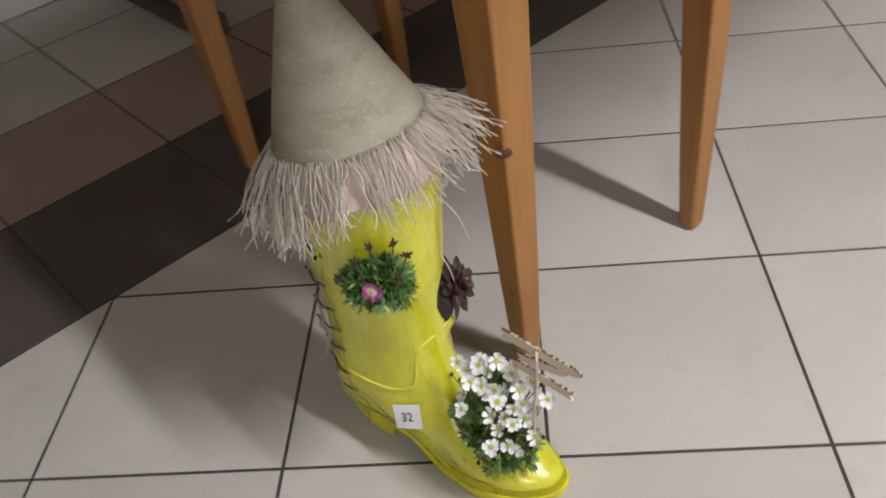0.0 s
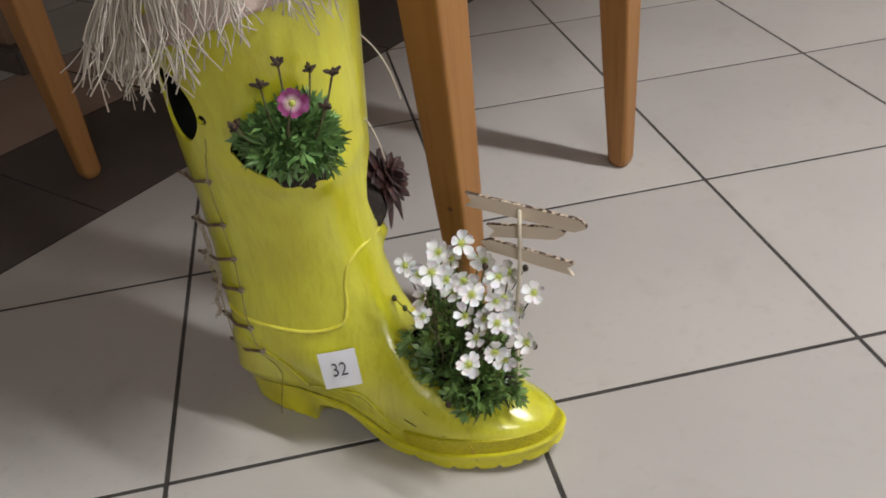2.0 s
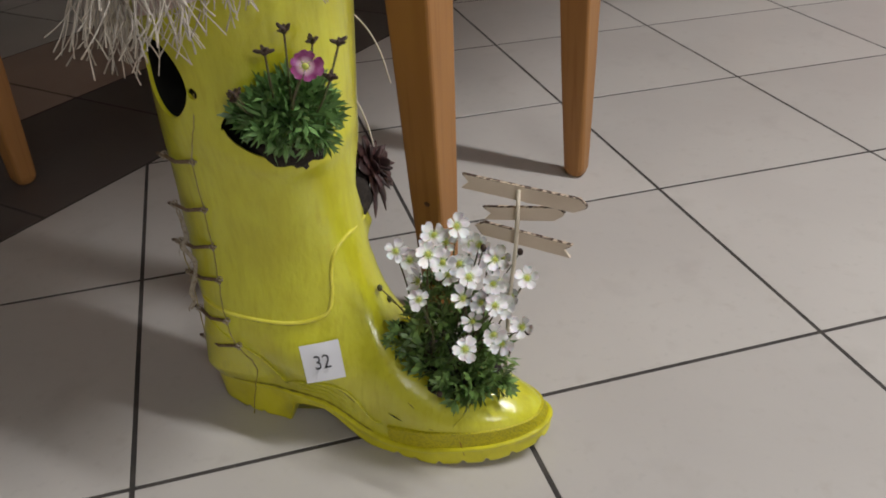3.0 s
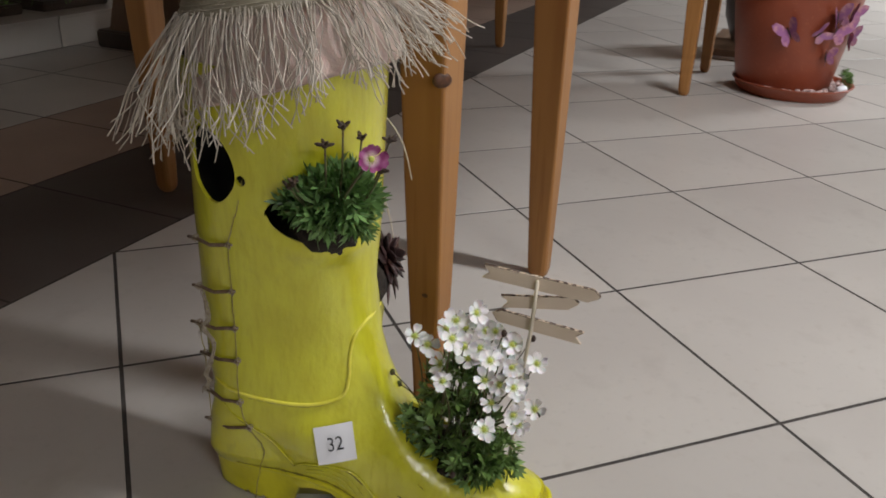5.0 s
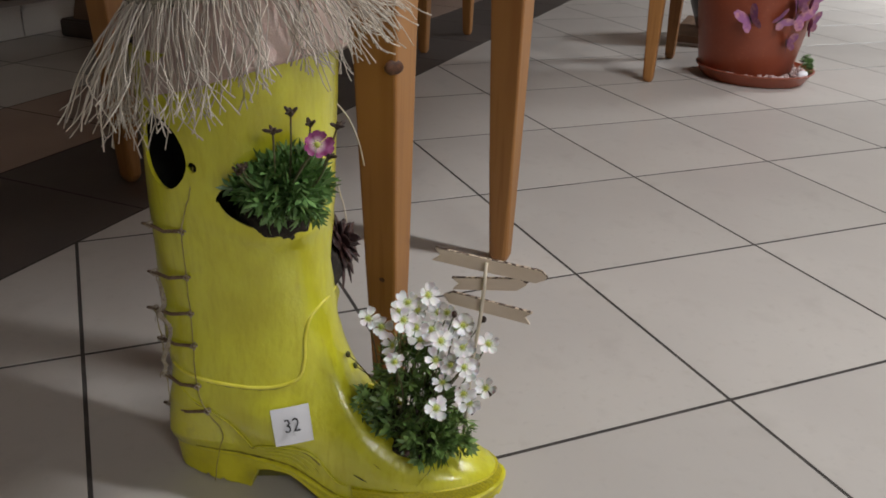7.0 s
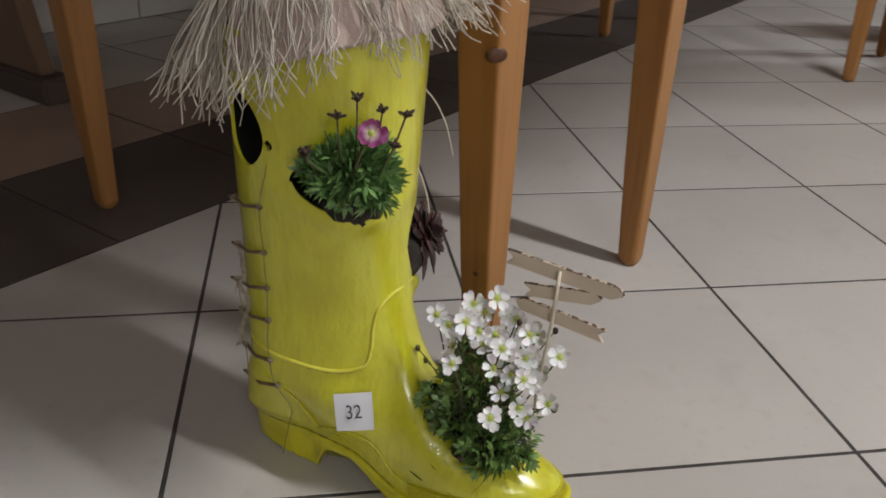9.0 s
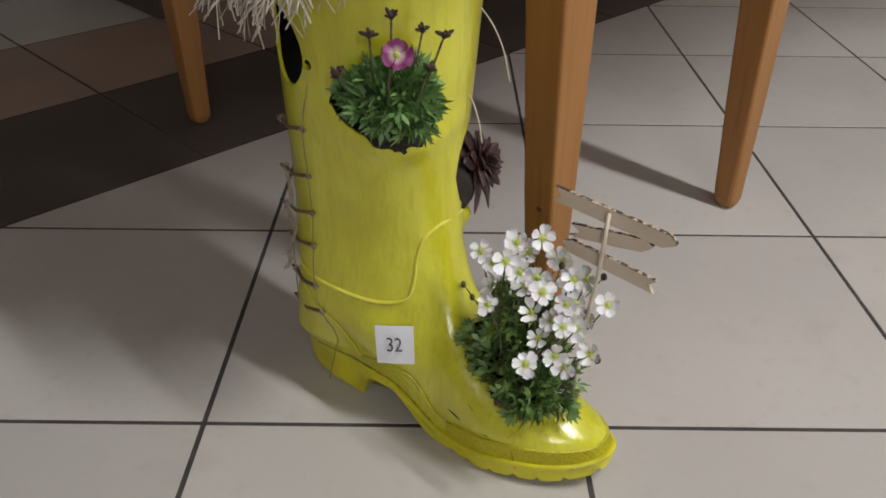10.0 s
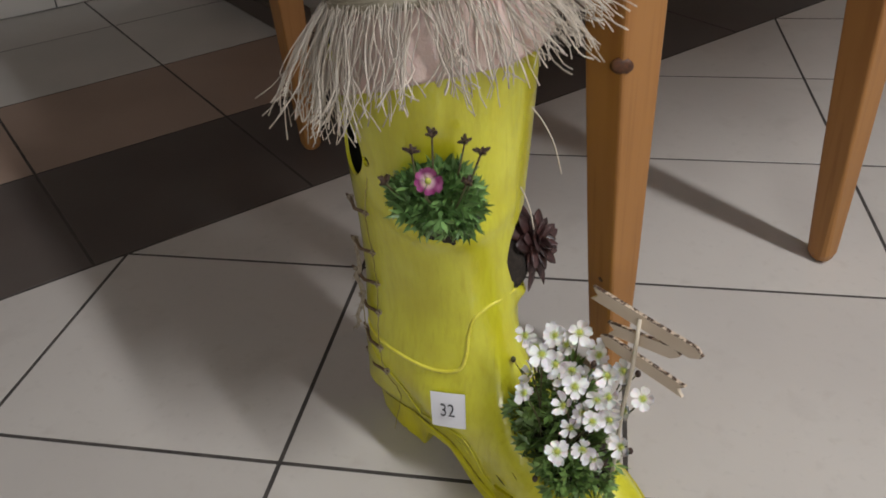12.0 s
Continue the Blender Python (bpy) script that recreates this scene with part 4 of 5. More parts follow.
ce.parent = fl
v, f = tube(curve_points([(.070, -.066, .310), (.088, -.090, .335), b - face * .002], 6), 0.0010, 6)
mesh_ob("stem", v, f, M_STEM, pink)
for b, foot in (((.065, -.080, .358), (.058, -.066, .31)), ((.074, -.068, .369), (.068, -.062, .31)), ((.078, -.040, .354), (.074, -.050, .31)), ((.102, -.049, .357), (.084, -.052, .31)),
                ((.045, -.090, .332), (.045, -.068, .305)), ((.040, -.086, .327), (.045, -.068, .305)), ((.100, -.062, .338), (.084, -.058, .31))):
    b, foot = Vector(b), Vector(foot)
    v, f = tube(curve_points([foot, (foot + b) / 2 + Vector((.002, -.003, 0)), b], 5), 0.0008, 6)
    mesh_ob("stem", v, f, M_STEM, pink)
    # a dark seed head, its withered sepals drawn out into a ragged star
    spikes = []
    for k in range(6):
        ang = k * 1.047 + b.x * 70
        spikes.append((Vector((math.cos(ang), math.sin(ang), (.55, 1.0, .25)[k % 3])).normalized(), (.0052, .0030, .0042, .0056, .0026, .0046)[(k + int(b.z * 900)) % 6]))
    bm = bmesh.new()
    bmesh.ops.create_icosphere(bm, subdivisions=4, radius=1)
    for q in bm.verts:
        d = q.co.normalized()
        r = .0021 + sum(reach * max(0.0, d.dot(axis_)) ** 16 for axis_, reach in spikes)
        q.co = b + d * r
    part("bud", bm, M_BUD, pink, "dark withered flower head")

# houseleek in the front opening
leek = empty("houseleek", BOOT, "dark burgundy houseleek rosette growing from the boot's front opening", "plant")
soil_lump("soil", leek, (.046, .026, .200), (.030, .030, .030), 3)


def succulent_leaf(ln, w):
    verts, faces = [], []
    prof_ = ((0.0, 0.45, 0.30), (0.25, 0.75, 0.34), (0.55, 1.0, 0.30), (0.78, 0.82, 0.22), (0.92, 0.42, 0.12), (1.0, 0.04, 0.02))
    for t, a, h in prof_:
        for k in range(8):
            q = 2 * math.pi * k / 8
            verts.append((math.cos(q) * w * a, math.sin(q) * w * h - 0.18 * ln * t * t + 0.05 * ln, ln * t))
    for i in range(len(prof_) - 1):
        for k in range(8):
            a, b = i * 8 + k, i * 8 + (k + 1) % 8
            faces.append((a, b, b + 8, a + 8))
    faces.append(tuple(range(8))[::-1])
    faces.append(tuple(5 * 8 + k for k in range(8)))
    me = bpy.data.meshes.new("leaf")
    me.from_pydata(verts, [], faces)
    me.materials.append(M_SEMP)
    me.polygons.foreach_set("use_smooth", [True] * len(me.polygons))
    return me


broad_leaf, spiky_leaf = succulent_leaf(.037, .0098), succulent_leaf(.045, .0062)
axis = basis(Vector((.80, .32, .42)))
rnd = random.Random(5)
for k in range(46):
    a = k * 2.39996 + rnd.uniform(-.12, .12)
    t = k / 45
    opening = radians(10 + 104 * t ** 0.8 + rnd.uniform(-5, 5))
    m = Matrix.Translation((.064, .054, .215)) @ axis @ Matrix.Rotation(a, 4, "Z") @ Matrix.Rotation(opening, 4, "X") @ Matrix.Scale(0.60 + 0.44 * t + rnd.uniform(-.07, .07), 4)
    ob = new("leaf", spiky_leaf if t > 0.74 else broad_leaf)
    ob.parent = leek
    ob.matrix_local = m


# ---------------------------------------------------------------- ladder of twigs and twine
ladder = empty("twig_ladder", BOOT, "miniature ladder of brown twigs and jute twine on the boot", "ladder")
rnd = random.Random(6)
RUNG_ENDS = ((-.0276, -.0535, .2592), (-.0301, -.0490, .2155), (-.0309, -.0475, .1803), (-.0287, -.0514, .1507), (-.0262, -.0561, .1129), (-.0178, -.0584, .0902))
rails = ([(-.010, -.060, .317), tuple(skin(-.017, .290, -1, .001))], [])
for i, end in enumerate(RUNG_ENDS):
    right = Vector(end)
    left = Vector((-.0665 + rnd.uniform(-.003, .004), -.041, right.z - .004 - (.008 if i == 5 else 0)))
    d = (right - left).normalized()
    pts = [left - d * rnd.uniform(.004, .010), left, (left + right) / 2 + Vector((rnd.uniform(-.001, .001), -.0045, rnd.uniform(-.002, .001))), right, right + d * rnd.uniform(.001, .003)]
    v, f = tube(pts, [.0013, .0016, .0015, .0017, .0013], 7)
    mesh_ob("rung", v, f, M_TWIG, ladder)
    for q in (left, right):
        knot_pts = [q + Vector((math.cos(s) * .0024, math.sin(s * 1.5) * .0024, math.sin(s) * .0024)) for s in np.linspace(0, 12, 16)]
        v, f = tube(knot_pts, .0007, 5)
        mesh_ob("twine_knot", v, f, M_TWINE, ladder)
    rails[0].append(tuple(right + Vector((0, -.0012, 0))))
    if i > 1:
        rails[1].append(tuple(left + Vector((0, -.001, 0))))
rails[0].extend([tuple(skin(-.008, .065, -1, .001)), tuple(skin(-.014, .042, -1, .004)), (-.018, -.056, .012)])
for pts in rails:
    path = curve_points(pts, 6)
    path = [p + Vector((rnd.uniform(-1, 1), rnd.uniform(-1, 1), 0)) * .0005 for p in path]
    v, f = tube(path, .00048, 6)
    mesh_ob("twine", v, f, M_PAINTED_TWINE, ladder, "thin paint-stained twine")
# a frayed length of cord hangs down behind the rungs' free ends
CORD = curve_points(((-.0620, -.043, .2110), (-.0570, -.046, .2000), (-.0555, -.047, .1840), (-.0600, -.049, .1765), (-.0510, -.049, .1640), (-.0530, -.052, .1480), (-.0570, -.055, .1350), (-.0540, -.056, .1285), (-.0600, -.059, .1195)), 6)
for k in range(6):
    turn_, start, end = k * 1.05, rnd.randint(0, 8), len(CORD) - (0 if k < 2 else rnd.randint(0, 12))
    path = []
    for i in range(start, end):
        wide = .0010 + .0009 * abs(math.sin(i * 0.42 + k))
        path.append(CORD[i] + Vector((math.cos(turn_ + i * 0.55), math.sin(turn_ + i * 0.55), 0.4 * math.sin(i * 1.3 + k))) * wide)
    v, f = tube(path, [.0006] * (len(path) - 1) + [.0003], 5)
    mesh_ob("loose_twine", v, f, M_TWINE, ladder, "frayed loose twine end")
for k in range(7):
    p = CORD[6 + 6 * k]
    q = p + Vector((rnd.uniform(-.008, .003), rnd.uniform(-.005, .001), rnd.uniform(-.009, .003)))
    v, f = tube([p, p.lerp(q, 0.5) + Vector((rnd.uniform(-.002, .002), 0, .0015)), q], [.0004, .0003, .0002], 5)
    mesh_ob("twine_fibre", v, f, M_TWINE, ladder, "stray fibre of the cord")
to_hat = HAT.inverted() @ BOOT
v, f = tube(curve_points([to_hat @ Vector(q) for q in ((.066, .044, .352), (.077, .050, .336), (.084, .056, .316), (.089, .060, .290))], 6), .0006, 6)
tagged(mesh_ob("straw_strand", v, f, M_FRINGE, hat), "single loose straw strand")
v, f = tube(curve_points([to_hat @ Vector(q) for q in ((.066, .020, .300), (.0735, .028, .284), (.0775, .034, .264), (.0805, .036, .244))], 6), .0007, 6)
tagged(mesh_ob("straw_strand", v, f, M_FRINGE, hat), "single loose straw strand")


# ---------------------------------------------------------------- direction sign
sign = empty("direction_sign", BOOT, "miniature wooden signpost with three scorched arrow boards on a stick", "sign")
top, base = Vector((.2125, -.006, .2425)), Vector((.2005, -.007, .060))
pts = [base.lerp(top, k / 8) + Vector((0.0008 * math.sin(k * 1.3), 0, 0)) for k in range(9)]
v, f = tube(pts, [.0017] * 8 + [.0015], 8)
mesh_ob("post", v, f, M_POST, sign)


def arrow_board(p0, p1, width, left_notch, right_notch):
    """A thin board from p0 to p1 with notched or pointed ends, and a scorched rim."""
    p0, p1 = Vector(p0), Vector(p1)
    ln = (p1 - p0).length
    h = width / 2
    out = []
    out += [(0, -h), (ln * 0.5, -h * 1.02)]
    out += [(ln, -h), (ln - .006, 0), (ln, h)] if right_notch else [(ln - .009, -h), (ln - .002, -h * 0.25), (ln, h * 0.2), (ln - .006, h)]
    out += [(ln * 0.5, h * 0.98)]
    out += [(0, h), (.006, 0)] if left_notch else [(.008, h), (.001, h * 0.2)]
    if not left_notch:
        out[0] = (.007, -h)
    x = (p1 - p0).normalized()
    y = Vector((0, 0, 1)) - x * x.z
    y.normalize()
    m = Matrix((x, x.cross(y) * -1, y)).transposed().to_4x4()
    m = Matrix.Translation(p0) @ m
    n = len(out)
    verts = [(a, s, b) for s in (-.0014, .0014) for a, b in out]
    faces = [tuple(range(n)), tuple(range(2 * n - 1, n - 1, -1))] + [(k, k + n, (k + 1) % n + n, (k + 1) % n) for k in range(n)]
    ob = mesh_ob("arrow_board", verts, faces, M_PLY, sign, smooth=False, m=m)
    verts, faces = [], []
    for k in range(n):
        (a, b), (c, d) = out[k], out[(k + 1) % n]
        if b + d < -h * 0.9:
            continue
        e = Vector((c - a, d - b))
        q = Vector((e.y, -e.x)).normalized() * 0.0001
        w = Vector((e.y, -e.x)).normalized() * -0.0002
        o = len(verts)
        for s in (-.00155, .00155):
            verts += [(a + q.x, s, b + q.y), (c + q.x, s, d + q.y), (c + w.x, s, d + w.y), (a + w.x, s, b + w.y)]
        faces += [(o, o + 1, o + 2, o + 3), (o + 7, o + 6, o + 5, o + 4), (o, o + 4, o + 5, o + 1), (o + 2, o + 6, o + 7, o + 3), (o + 1, o + 5, o + 6, o + 2), (o + 3, o + 7, o + 4, o)]
    mesh_ob("scorched_edge", verts, faces, M_BURNT, ob, "dark scorched edge", smooth=False)


arrow_board((.167, .000, .2425), (.262, -.004, .2345), .0118, True, False)
arrow_board((.184, -.001, .2180), (.246, -.003, .2265), .0108, True, False)
arrow_board((.176, -.000, .2050), (.252, -.003, .1960), .0114, False, True)


# ---------------------------------------------------------------- number card
card = empty("number_card", BOOT, "small white paper card printed 32, stuck on the boot", "card")
corners = [Vector((.0400, -.0573, .1012)), Vector((.0698, -.0432, .1051)), Vector((.0770, -.0510, .0730)), Vector((.0470, -.0638, .0687))]
verts = []
N = 6
for s in (0, .0004):
    for j in range(N + 1):
        for i in range(N + 1):
            a, b = i / N, j / N
            p = corners[0].lerp(corners[1], a).lerp(corners[3].lerp(corners[2], a), b)
            p += Vector((.5, -.8, .3)) * (s + .0008 * math.sin(math.pi * a))
            verts.append(p)
faces = []
S = (N + 1) ** 2
for j in range(N):
    for i in range(N):
        a = j * (N + 1) + i
        faces += [(a, a + 1, a + N + 2, a + N + 1), (S + a, S + a + N + 1, S + a + N + 2, S + a + 1)]
edge = [i for i in range(N + 1)] + [j * (N + 1) + N for j in range(1, N + 1)] + [N * (N + 1) + i for i in range(N - 1, -1, -1)] + [j * (N + 1) for j in range(N - 1, 0, -1)]
for a, b in zip(edge, edge[1:] + edge[:1]):
    faces.append((a, S + a, S + b, b))
mesh_ob("paper", verts, faces, M_PAPER, card, smooth=False)
text = bpy.data.curves.new("digits", "FONT")
text.body, text.size, text.align_x, text.align_y, text.extrude = "32", .0170, "CENTER", "CENTER", .00015
text.offset = -.00010
holder = new("digits", text)
digits = bpy.data.meshes.new_from_object(holder.evaluated_get(bpy.context.evaluated_depsgraph_get()))
bpy.data.objects.remove(holder)
digits.materials.clear()
digits.materials.append(M_INK)
x = (corners[1] - corners[0]).normalized()
z = x.cross(corners[0] - corners[3]).normalized()
y = z.cross(x)
m = Matrix((x, y, z)).transposed().to_4x4()
ob = new("digits", digits)
ob.parent = card
ob.matrix_local = Matrix.Translation(sum(corners, Vector()) / 4 + z * .0026) @ m @ Matrix.Diagonal((0.86, 1.05, 1, 1))

knot((0.6375, 0.1280, 0.364), 0.0097, True)
knot((0.6350, 0.1445, 0.141), 0.0060, False)


# ---------------------------------------------------------------- flower pot with butterflies
PX, PY = 2.192, 1.305
saucer = empty("pot_saucer", pose(PX, PY, 0), "terracotta-coloured plastic saucer filled with pale pink gravel", "saucer")
v, f = lathe([(0.001, 0.0), (0.135, 0.0), (0.142, 0.003), (0.160, 0.030), (0.166, 0.034), (0.167, 0.037), (0.162, 0.037), (0.156, 0.031), (0.140, 0.010), (0.001, 0.010)], 64)
mesh_ob("dish", v, f, M_TERRA, saucer)
rnd = random.Random(8)
chunks = []
for k in range(260):
    a, r = rnd.uniform(0, 6.283), rnd.uniform(0.105, 0.150)
    bm = bmesh.new()
    bmesh.ops.create_icosphere(bm, subdivisions=1, radius=rnd.uniform(0.004, 0.008))
    vs = [Vector((q.co.x + r * math.cos(a), q.co.y + r * math.sin(a), q.co.z * 0.7 + 0.027 + rnd.uniform(0, 0.006))) for q in bm.verts]
    bm.verts.index_update()
    chunks.append((vs, [tuple(q.index for q in fc.verts) for fc in bm.faces]))
    bm.free()
v, f = merged(chunks)
tagged(mesh_ob("gravel", v, f, M_GRAVEL, saucer, "pale pink and white gravel"), kind="stuff")
QX, QY = PX - 0.020, PY + 0.020
pot = empty("flower_pot", pose(QX, QY, 0.010), "large terracotta-coloured plastic flower pot decorated with paper butterflies", "pot")
v, f = lathe([(0.001, 0.0), (0.122, 0.0), (0.128, 0.006), (0.172, 0.270), (0.172, 0.277), (0.184, 0.281), (0.190, 0.340), (0.190, 0.347), (0.182, 0.347), (0.176, 0.317), (0.001, 0.313)], 64)
mesh_ob("body", v, f, M_TERRA, pot)
bm = bmesh.new()
bmesh.ops.create_circle(bm, cap_ends=True, segments=40, radius=0.174)
part("soil", bm, M_SOIL, pot, "dark potting soil", m=pose(0, 0, 0.321))


def butterfly(a, z, size, roll, flap):
    """Two folded pairs of paper wings on a small dark body."""
    r = 0.128 + (z - 0.016) / 0.264 * 0.044 + 0.002
    n = Vector((math.cos(a), math.sin(a), -0.1)).normalized()
    t = empty("butterfly", Matrix.Translation((QX + n.x * r, QY + n.y * r, z)) @ basis(n) @ Matrix.Rotation(roll, 4, "Z"), "mauve and pink paper butterfly with raised wings on the pot", "butterfly", "butterflies on the pot")
    for side in (-1, 1):
        outline = [(0.02, 0.10), (0.25, 0.62), (0.62, 0.98), (0.98, 0.95), (1.0, 0.62), (0.80, 0.22), (0.62, 0.02), (0.74, -0.22), (0.72, -0.55), (0.48, -0.74), (0.22, -0.55), (0.02, -0.15)]
        verts = []
        for s in (0, 0.0006):
            for x, y in outline:
                verts.append((side * x * size * math.cos(flap), y * size, x * size * math.sin(flap) + s + 0.002))
        k = len(outline)
        faces = [tuple(range(k)), tuple(range(2 * k - 1, k - 1, -1))] + [(i, (i + 1) % k, (i + 1) % k + k, i + k) for i in range(k)]
        mesh_ob("wing", verts, faces, M_WING, t, smooth=False)
    v, f = tube([(0, -0.5 * size, .003), (0, 0, .004), (0, 0.4 * size, .003)], [.001, .0022, .0012], 6)
    mesh_ob("body", v, f, M_BUD, t, "dark thin body")


for a, z, s, roll, flap in ((-2.36, .188, .042, .5, .75), (-1.60, .196, .040, -.35, .8), (-1.88, .190, .030, -.9, .6), (-1.66, .236, .038, .3, .8), (-1.14, .172, .036, .4, .7), (-1.62, .128, .030, .2, .9), (-1.36, .240, .034, -.2, .8)):
    butterfly(a, z, s, roll, flap)

sprig = empty("green_sprig", pose(PX + 0.085, PY - 0.110, 0.024), "small green leafy sprig standing in the saucer gravel", "plant")
rnd = random.Random(11)
v, f = leaf_cushion(rnd, (0, 0, 0.025), (0.010, 0.010, 0.026), 60, .020, (0, 0, 1))
tagged(mesh_ob("foliage", v, f, M_LEAF, sprig), kind="stuff")
bm = bmesh.new()
bmesh.ops.create_icosphere(bm, subdivisions=3, radius=1)
for q in bm.verts:
    k = 1 + 0.15 * noise.noise(q.co * 2)
    q.co = Vector((q.co.x * 0.026, q.co.y * 0.014, q.co.z * 0.010)) * k
ob = part("white_pebble", bm, M_PAPER, None, m=None)
ob.matrix_world = pose(PX + 0.055, PY - 0.132, 0.036, 0, 0, 30)
tagged(ob, "smooth white pebble lying in the saucer gravel", "pebble")

# dark vase on a board behind the pot
board = empty("wooden_board", pose(2.56, 1.86, 0, 0, 0, 45), "flat pale wooden board with a white edge on the floor", "board")
part("plank", box_bm(0.50, 0.34, 0.022, 0.003), M_BROWNWOOD, board, smooth=False, m=pose(0, 0, 0.010))
part("edge_strip", box_bm(0.50, 0.34, 0.010, 0.002), M_GLAZE, board, "white base strip", smooth=False)
vase = empty("dark_vase", pose(2.52, 1.85, 0.032), "rounded dark grey ceramic vase standing on the wooden board", "vase")
v, f = lathe([(0.001, 0), (0.075, 0), (0.085, 0.008), (0.118, 0.09), (0.125, 0.15), (0.110, 0.22), (0.080, 0.26), (0.085, 0.28), (0.078, 0.28), (0.072, 0.262), (0.10, 0.2), (0.001, 0.03)], 48)
mesh_ob("body", v, f, M_VASE, vase)

# planted trays on the plinth
rnd = random.Random(12)
for a, b in ((1.30, 1.66), (1.62, 1.68), (1.95, 1.66)):
    at = ab(a, b)
    t = empty("flower_tray", pose(at[0], at[1], PLINTH_H, 0, 0, 45), "low dark tray of small red and yellow flowers with green leaves", "plant tray", "flower trays on the plinth")
    part("tray", box_bm(0.27, 0.20, 0.03, 0.005), M_DARKWOOD, t, smooth=False)
    v, f = leaf_cushion(rnd, (0, 0, 0.03), (0.14, 0.11, 0.05), 420, .028, (0, 0, 1), fingers=(1, 3))
    tagged(mesh_ob("foliage", v, f, M_LEAF2, t), kind="stuff")
    chunks = []
    for k in range(70):
        m = Matrix.Translation((rnd.uniform(-.13, .13), rnd.uniform(-.10, .10), rnd.uniform(.05, .085))) @ basis(Vector((rnd.gauss(0, .5), -.6, 1)))
        vs = [m @ Vector((math.cos(q) * .012 * (0.55 + 0.45 * (i % 2)), math.sin(q) * .012 * (0.55 + 0.45 * (i % 2)), 0.003 * (i % 2))) for i, q in enumerate(np.linspace(0, 6.283, 10, endpoint=False))]
        chunks.append((vs + [m @ Vector((0, 0, .001))], [(i, (i + 1) % 10, 10) for i in range(10)]))
    v, f = merged(chunks)
    tagged(mesh_ob("blossoms", v, f, M_FLW_RED, t, "small red and yellow blossoms"), kind="stuff")


# ---------------------------------------------------------------- floor tiles
T, JOINT = 0.333, 0.0047


def tile_data(poly, thick=0.010, bevel=0.0003, top=0.0):
    """A tile of that outline, its top edges rounded."""
    n = len(poly)
    c = sum((Vector(p) for p in poly), Vector((0, 0))) / n
    rings = []
    for inset, z in ((0.0, top - thick), (0.0, top - bevel), (bevel, top)):
        ring = []
        for i in range(n):
            a, b, d = Vector(poly[i - 1]), Vector(poly[i]), Vector(poly[(i + 1) % n])
            e0, e1 = (b - a).normalized(), (d - b).normalized()
            bis = Vector((-e0.y, e0.x)) + Vector((-e1.y, e1.x))
            bis = bis / max(0.2, (1 + e0.dot(e1)))
            q = b + bis * inset
            ring.append((q.x, q.y, z))
        rings += ring
    faces = [tuple(2 * n + i for i in range(n))]
    for r in range(2):
        for i in range(n):
            a, b = r * n + i, r * n + (i + 1) % n
            faces.append((a, b, b + n, a + n))
    return rings, faces


def tile_mesh(name, poly, material):
    v, f = tile_data(poly)
    me = bpy.data.meshes.new(name)
    me.from_pydata(v, [], f)
    me.materials.append(material)
    return me


g = JOINT / 2
h = T / 2 - g
square = [(-h, -h), (h, -h), (h, h), (-h, h)]
k = JOINT * 0.75
half_tile = [(-h + k, -h), (h, -h), (h, h - k)]
whole = tile_mesh("tile", square, M_TILE)
cut = tile_mesh("cut_tile", half_tile, M_TILE)
band = tile_mesh("dark_tile", square, M_TILE_DARK)
brown = tile_mesh("brown_tile", square, M_TILE_BROWN)
grey = tile_mesh("grey_tile", square, M_TILE_GREY)
rnd = random.Random(2)


def lay(me, x, y, yaw, fine, rest):
    z = rnd.uniform(-0.0001, 0.0001)
    m = pose(x, y, z, rnd.uniform(-0.012, 0.012), rnd.uniform(-0.012, 0.012), yaw)
    if fine:
        ob = new("tile", me)
        ob.matrix_basis = m
        ob.parent = floor
        ob.matrix_parent_inverse = TURN45.inverted()
    else:
        rest.append(([m @ v.co for v in me.vertices], [tuple(p.vertices) for p in me.polygons]))


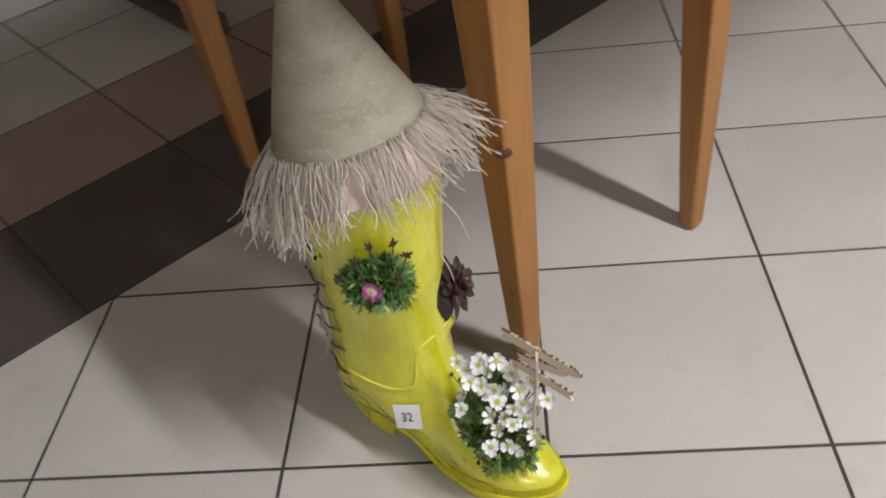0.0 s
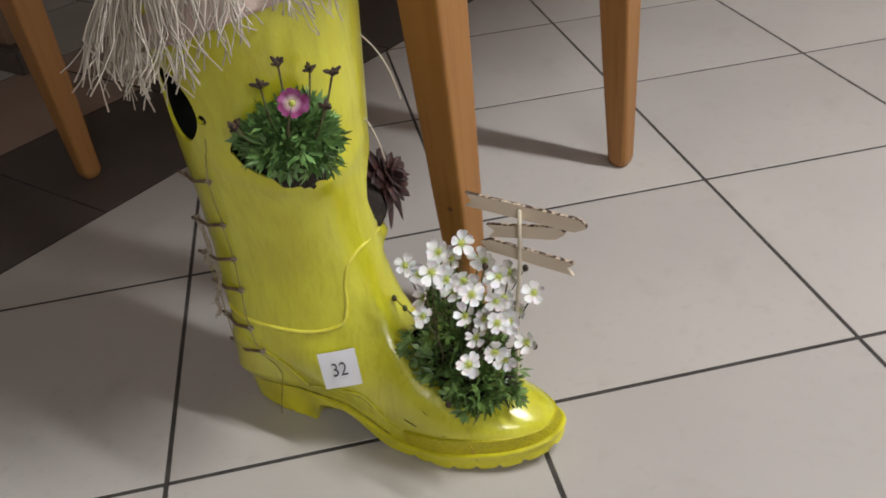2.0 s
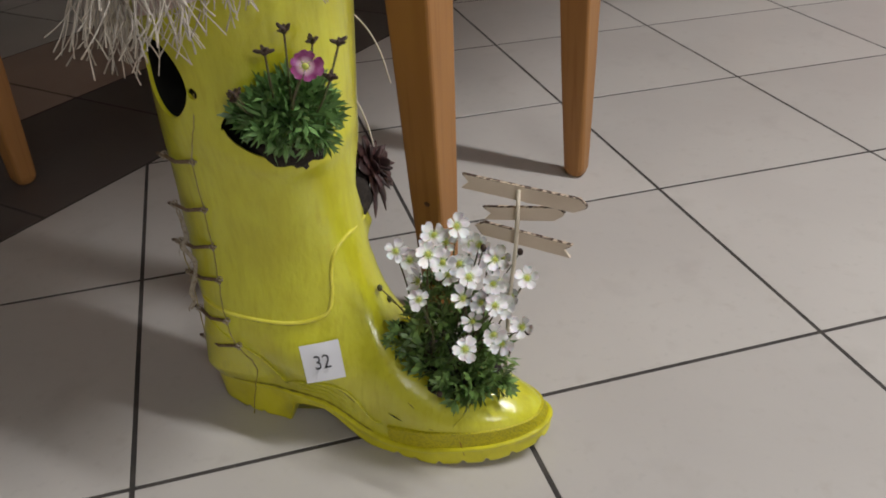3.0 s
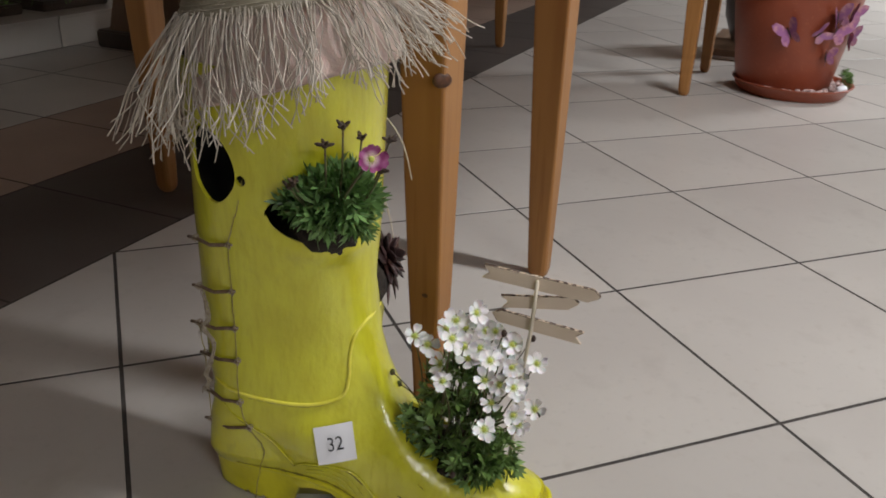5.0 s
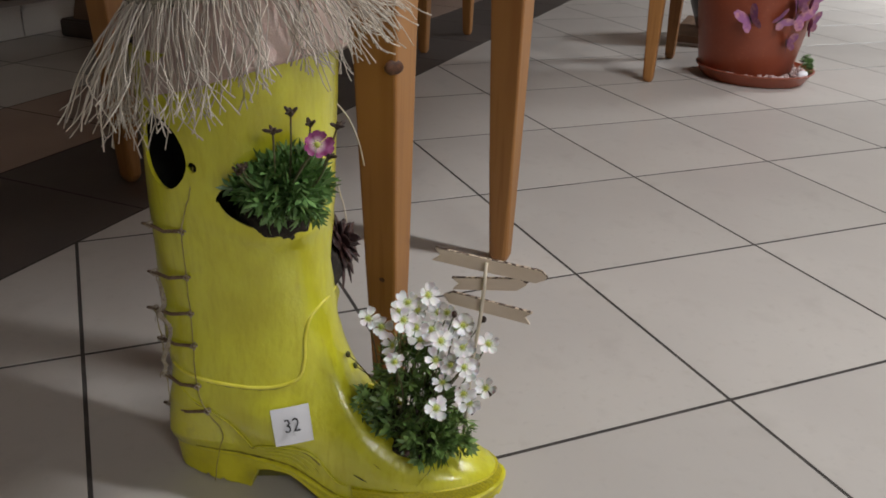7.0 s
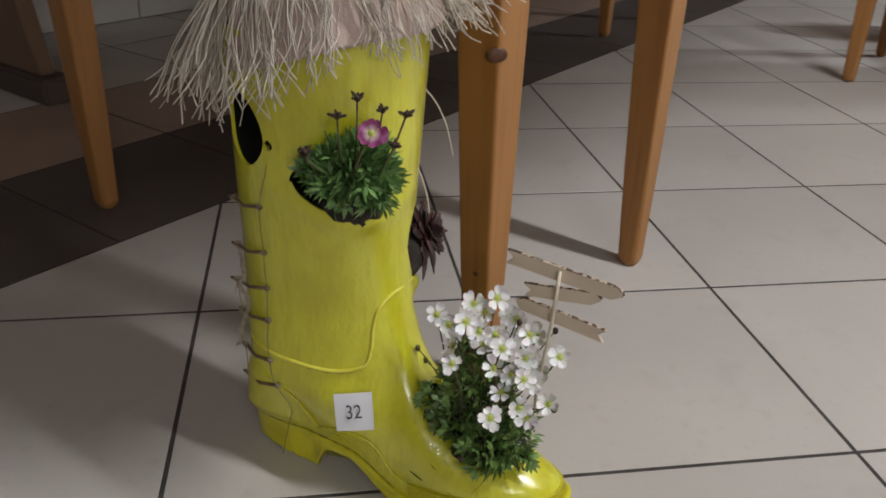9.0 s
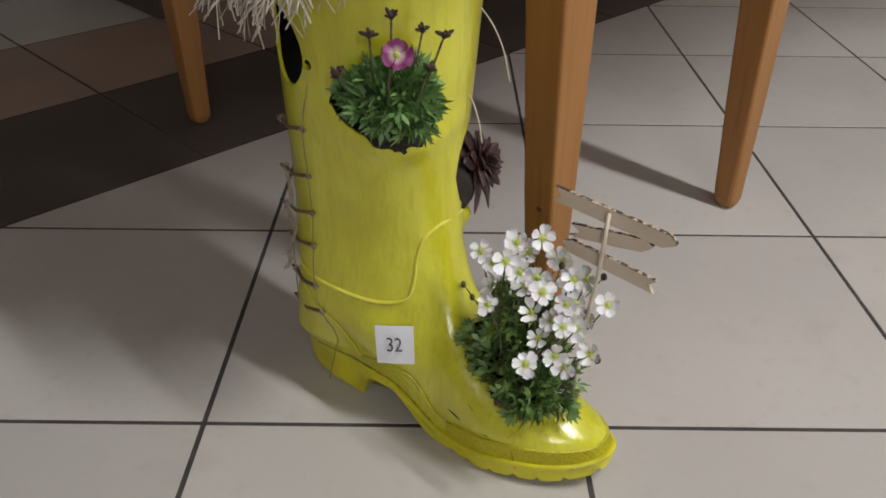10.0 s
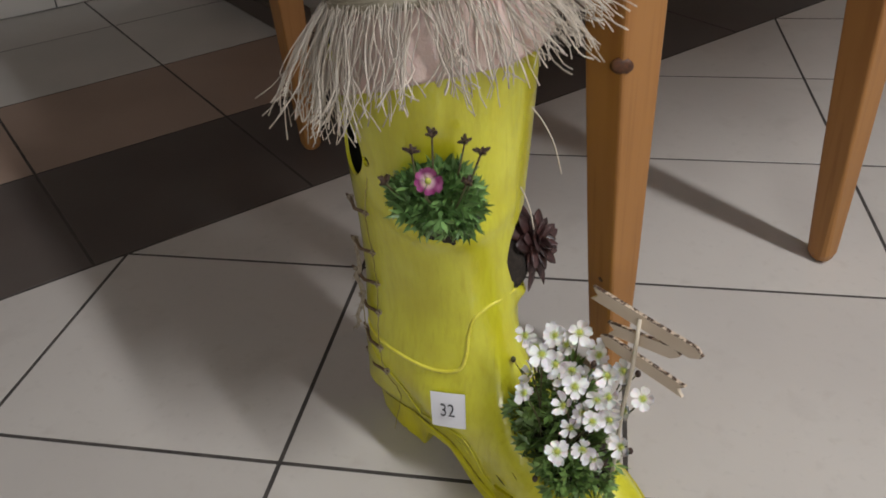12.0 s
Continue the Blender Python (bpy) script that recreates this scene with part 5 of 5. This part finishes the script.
far_rest = []
for i in range(-24, 24):
    for j in range(-26, 22):
        x, y = (i + 0.5) * T, (j + 0.5) * T
        a, b = (x + y) * R2, (y - x) * R2
        if not (A0 + 0.25 < a < A1 - 0.25 and B0 + 0.25 < b) or j > i + 1:
            continue
        fine = -0.7 < x < 4.2 and -1.05 < y < 4.4 and b > -1.9
        lay(cut if j == i + 1 else whole, x, y, 0, fine, far_rest)
v, f = merged(far_rest)
tagged(mesh_ob("outer_tiles", v, f, M_TILE, floor, smooth=False, m=TURN45.inverted()), kind="stuff")
row_rest = {0: [], 1: [], 2: []}
b_start = T * R2
a_start = 0.269 * R2
for i in range(-16, 24):
    a = a_start + (i + 0.5) * T
    if not A0 + 0.2 < a < A1 - 0.2:
        continue
    for r in range(4):
        b = b_start + (r + 0.5) * T
        x, y = ab(a, b)
        kind = 0 if r == 0 else 1 if r == 1 else 2
        lay((band, brown, grey)[kind], x, y, 45, -1.2 < a < 4.5, row_rest[kind])
for kind, material in ((0, M_TILE_DARK), (1, M_TILE_BROWN), (2, M_TILE_GREY)):
    v, f = merged(row_rest[kind])
    tagged(mesh_ob("outer_tiles", v, f, material, floor, smooth=False, m=TURN45.inverted()), kind="stuff")

# plinth tiles: fronts and tops
front_poly = [(-h, 0), (h, 0), (h, PLINTH_H - 0.006), (-h, PLINTH_H - 0.006)]
v, f = tile_data([(x, y) for x, y in front_poly])
front = bpy.data.meshes.new("front_tile")
front.from_pydata([(p[0], -p[2], p[1]) for p in v], [], [q[::-1] for q in f])
front.materials.append(M_GLAZE)
top_tile = tile_mesh("top_tile", square, M_GLAZE)
for i in range(-9, 17):
    a = 1.62 + i * T
    if not A0 + 0.2 < a < A1 - 0.2:
        continue
    x, y = ab(a, PLINTH_B)
    ob = new("tile", front)
    ob.matrix_basis = pose(x, y, 0.003, 0, 0, 45)
    ob.parent = plinth
    for r in range(2):
        x, y = ab(a, PLINTH_B - 0.006 + T * (r + 0.5))
        ob = new("tile", top_tile)
        ob.matrix_basis = pose(x, y, PLINTH_H, 0, 0, 45)
        ob.parent = plinth
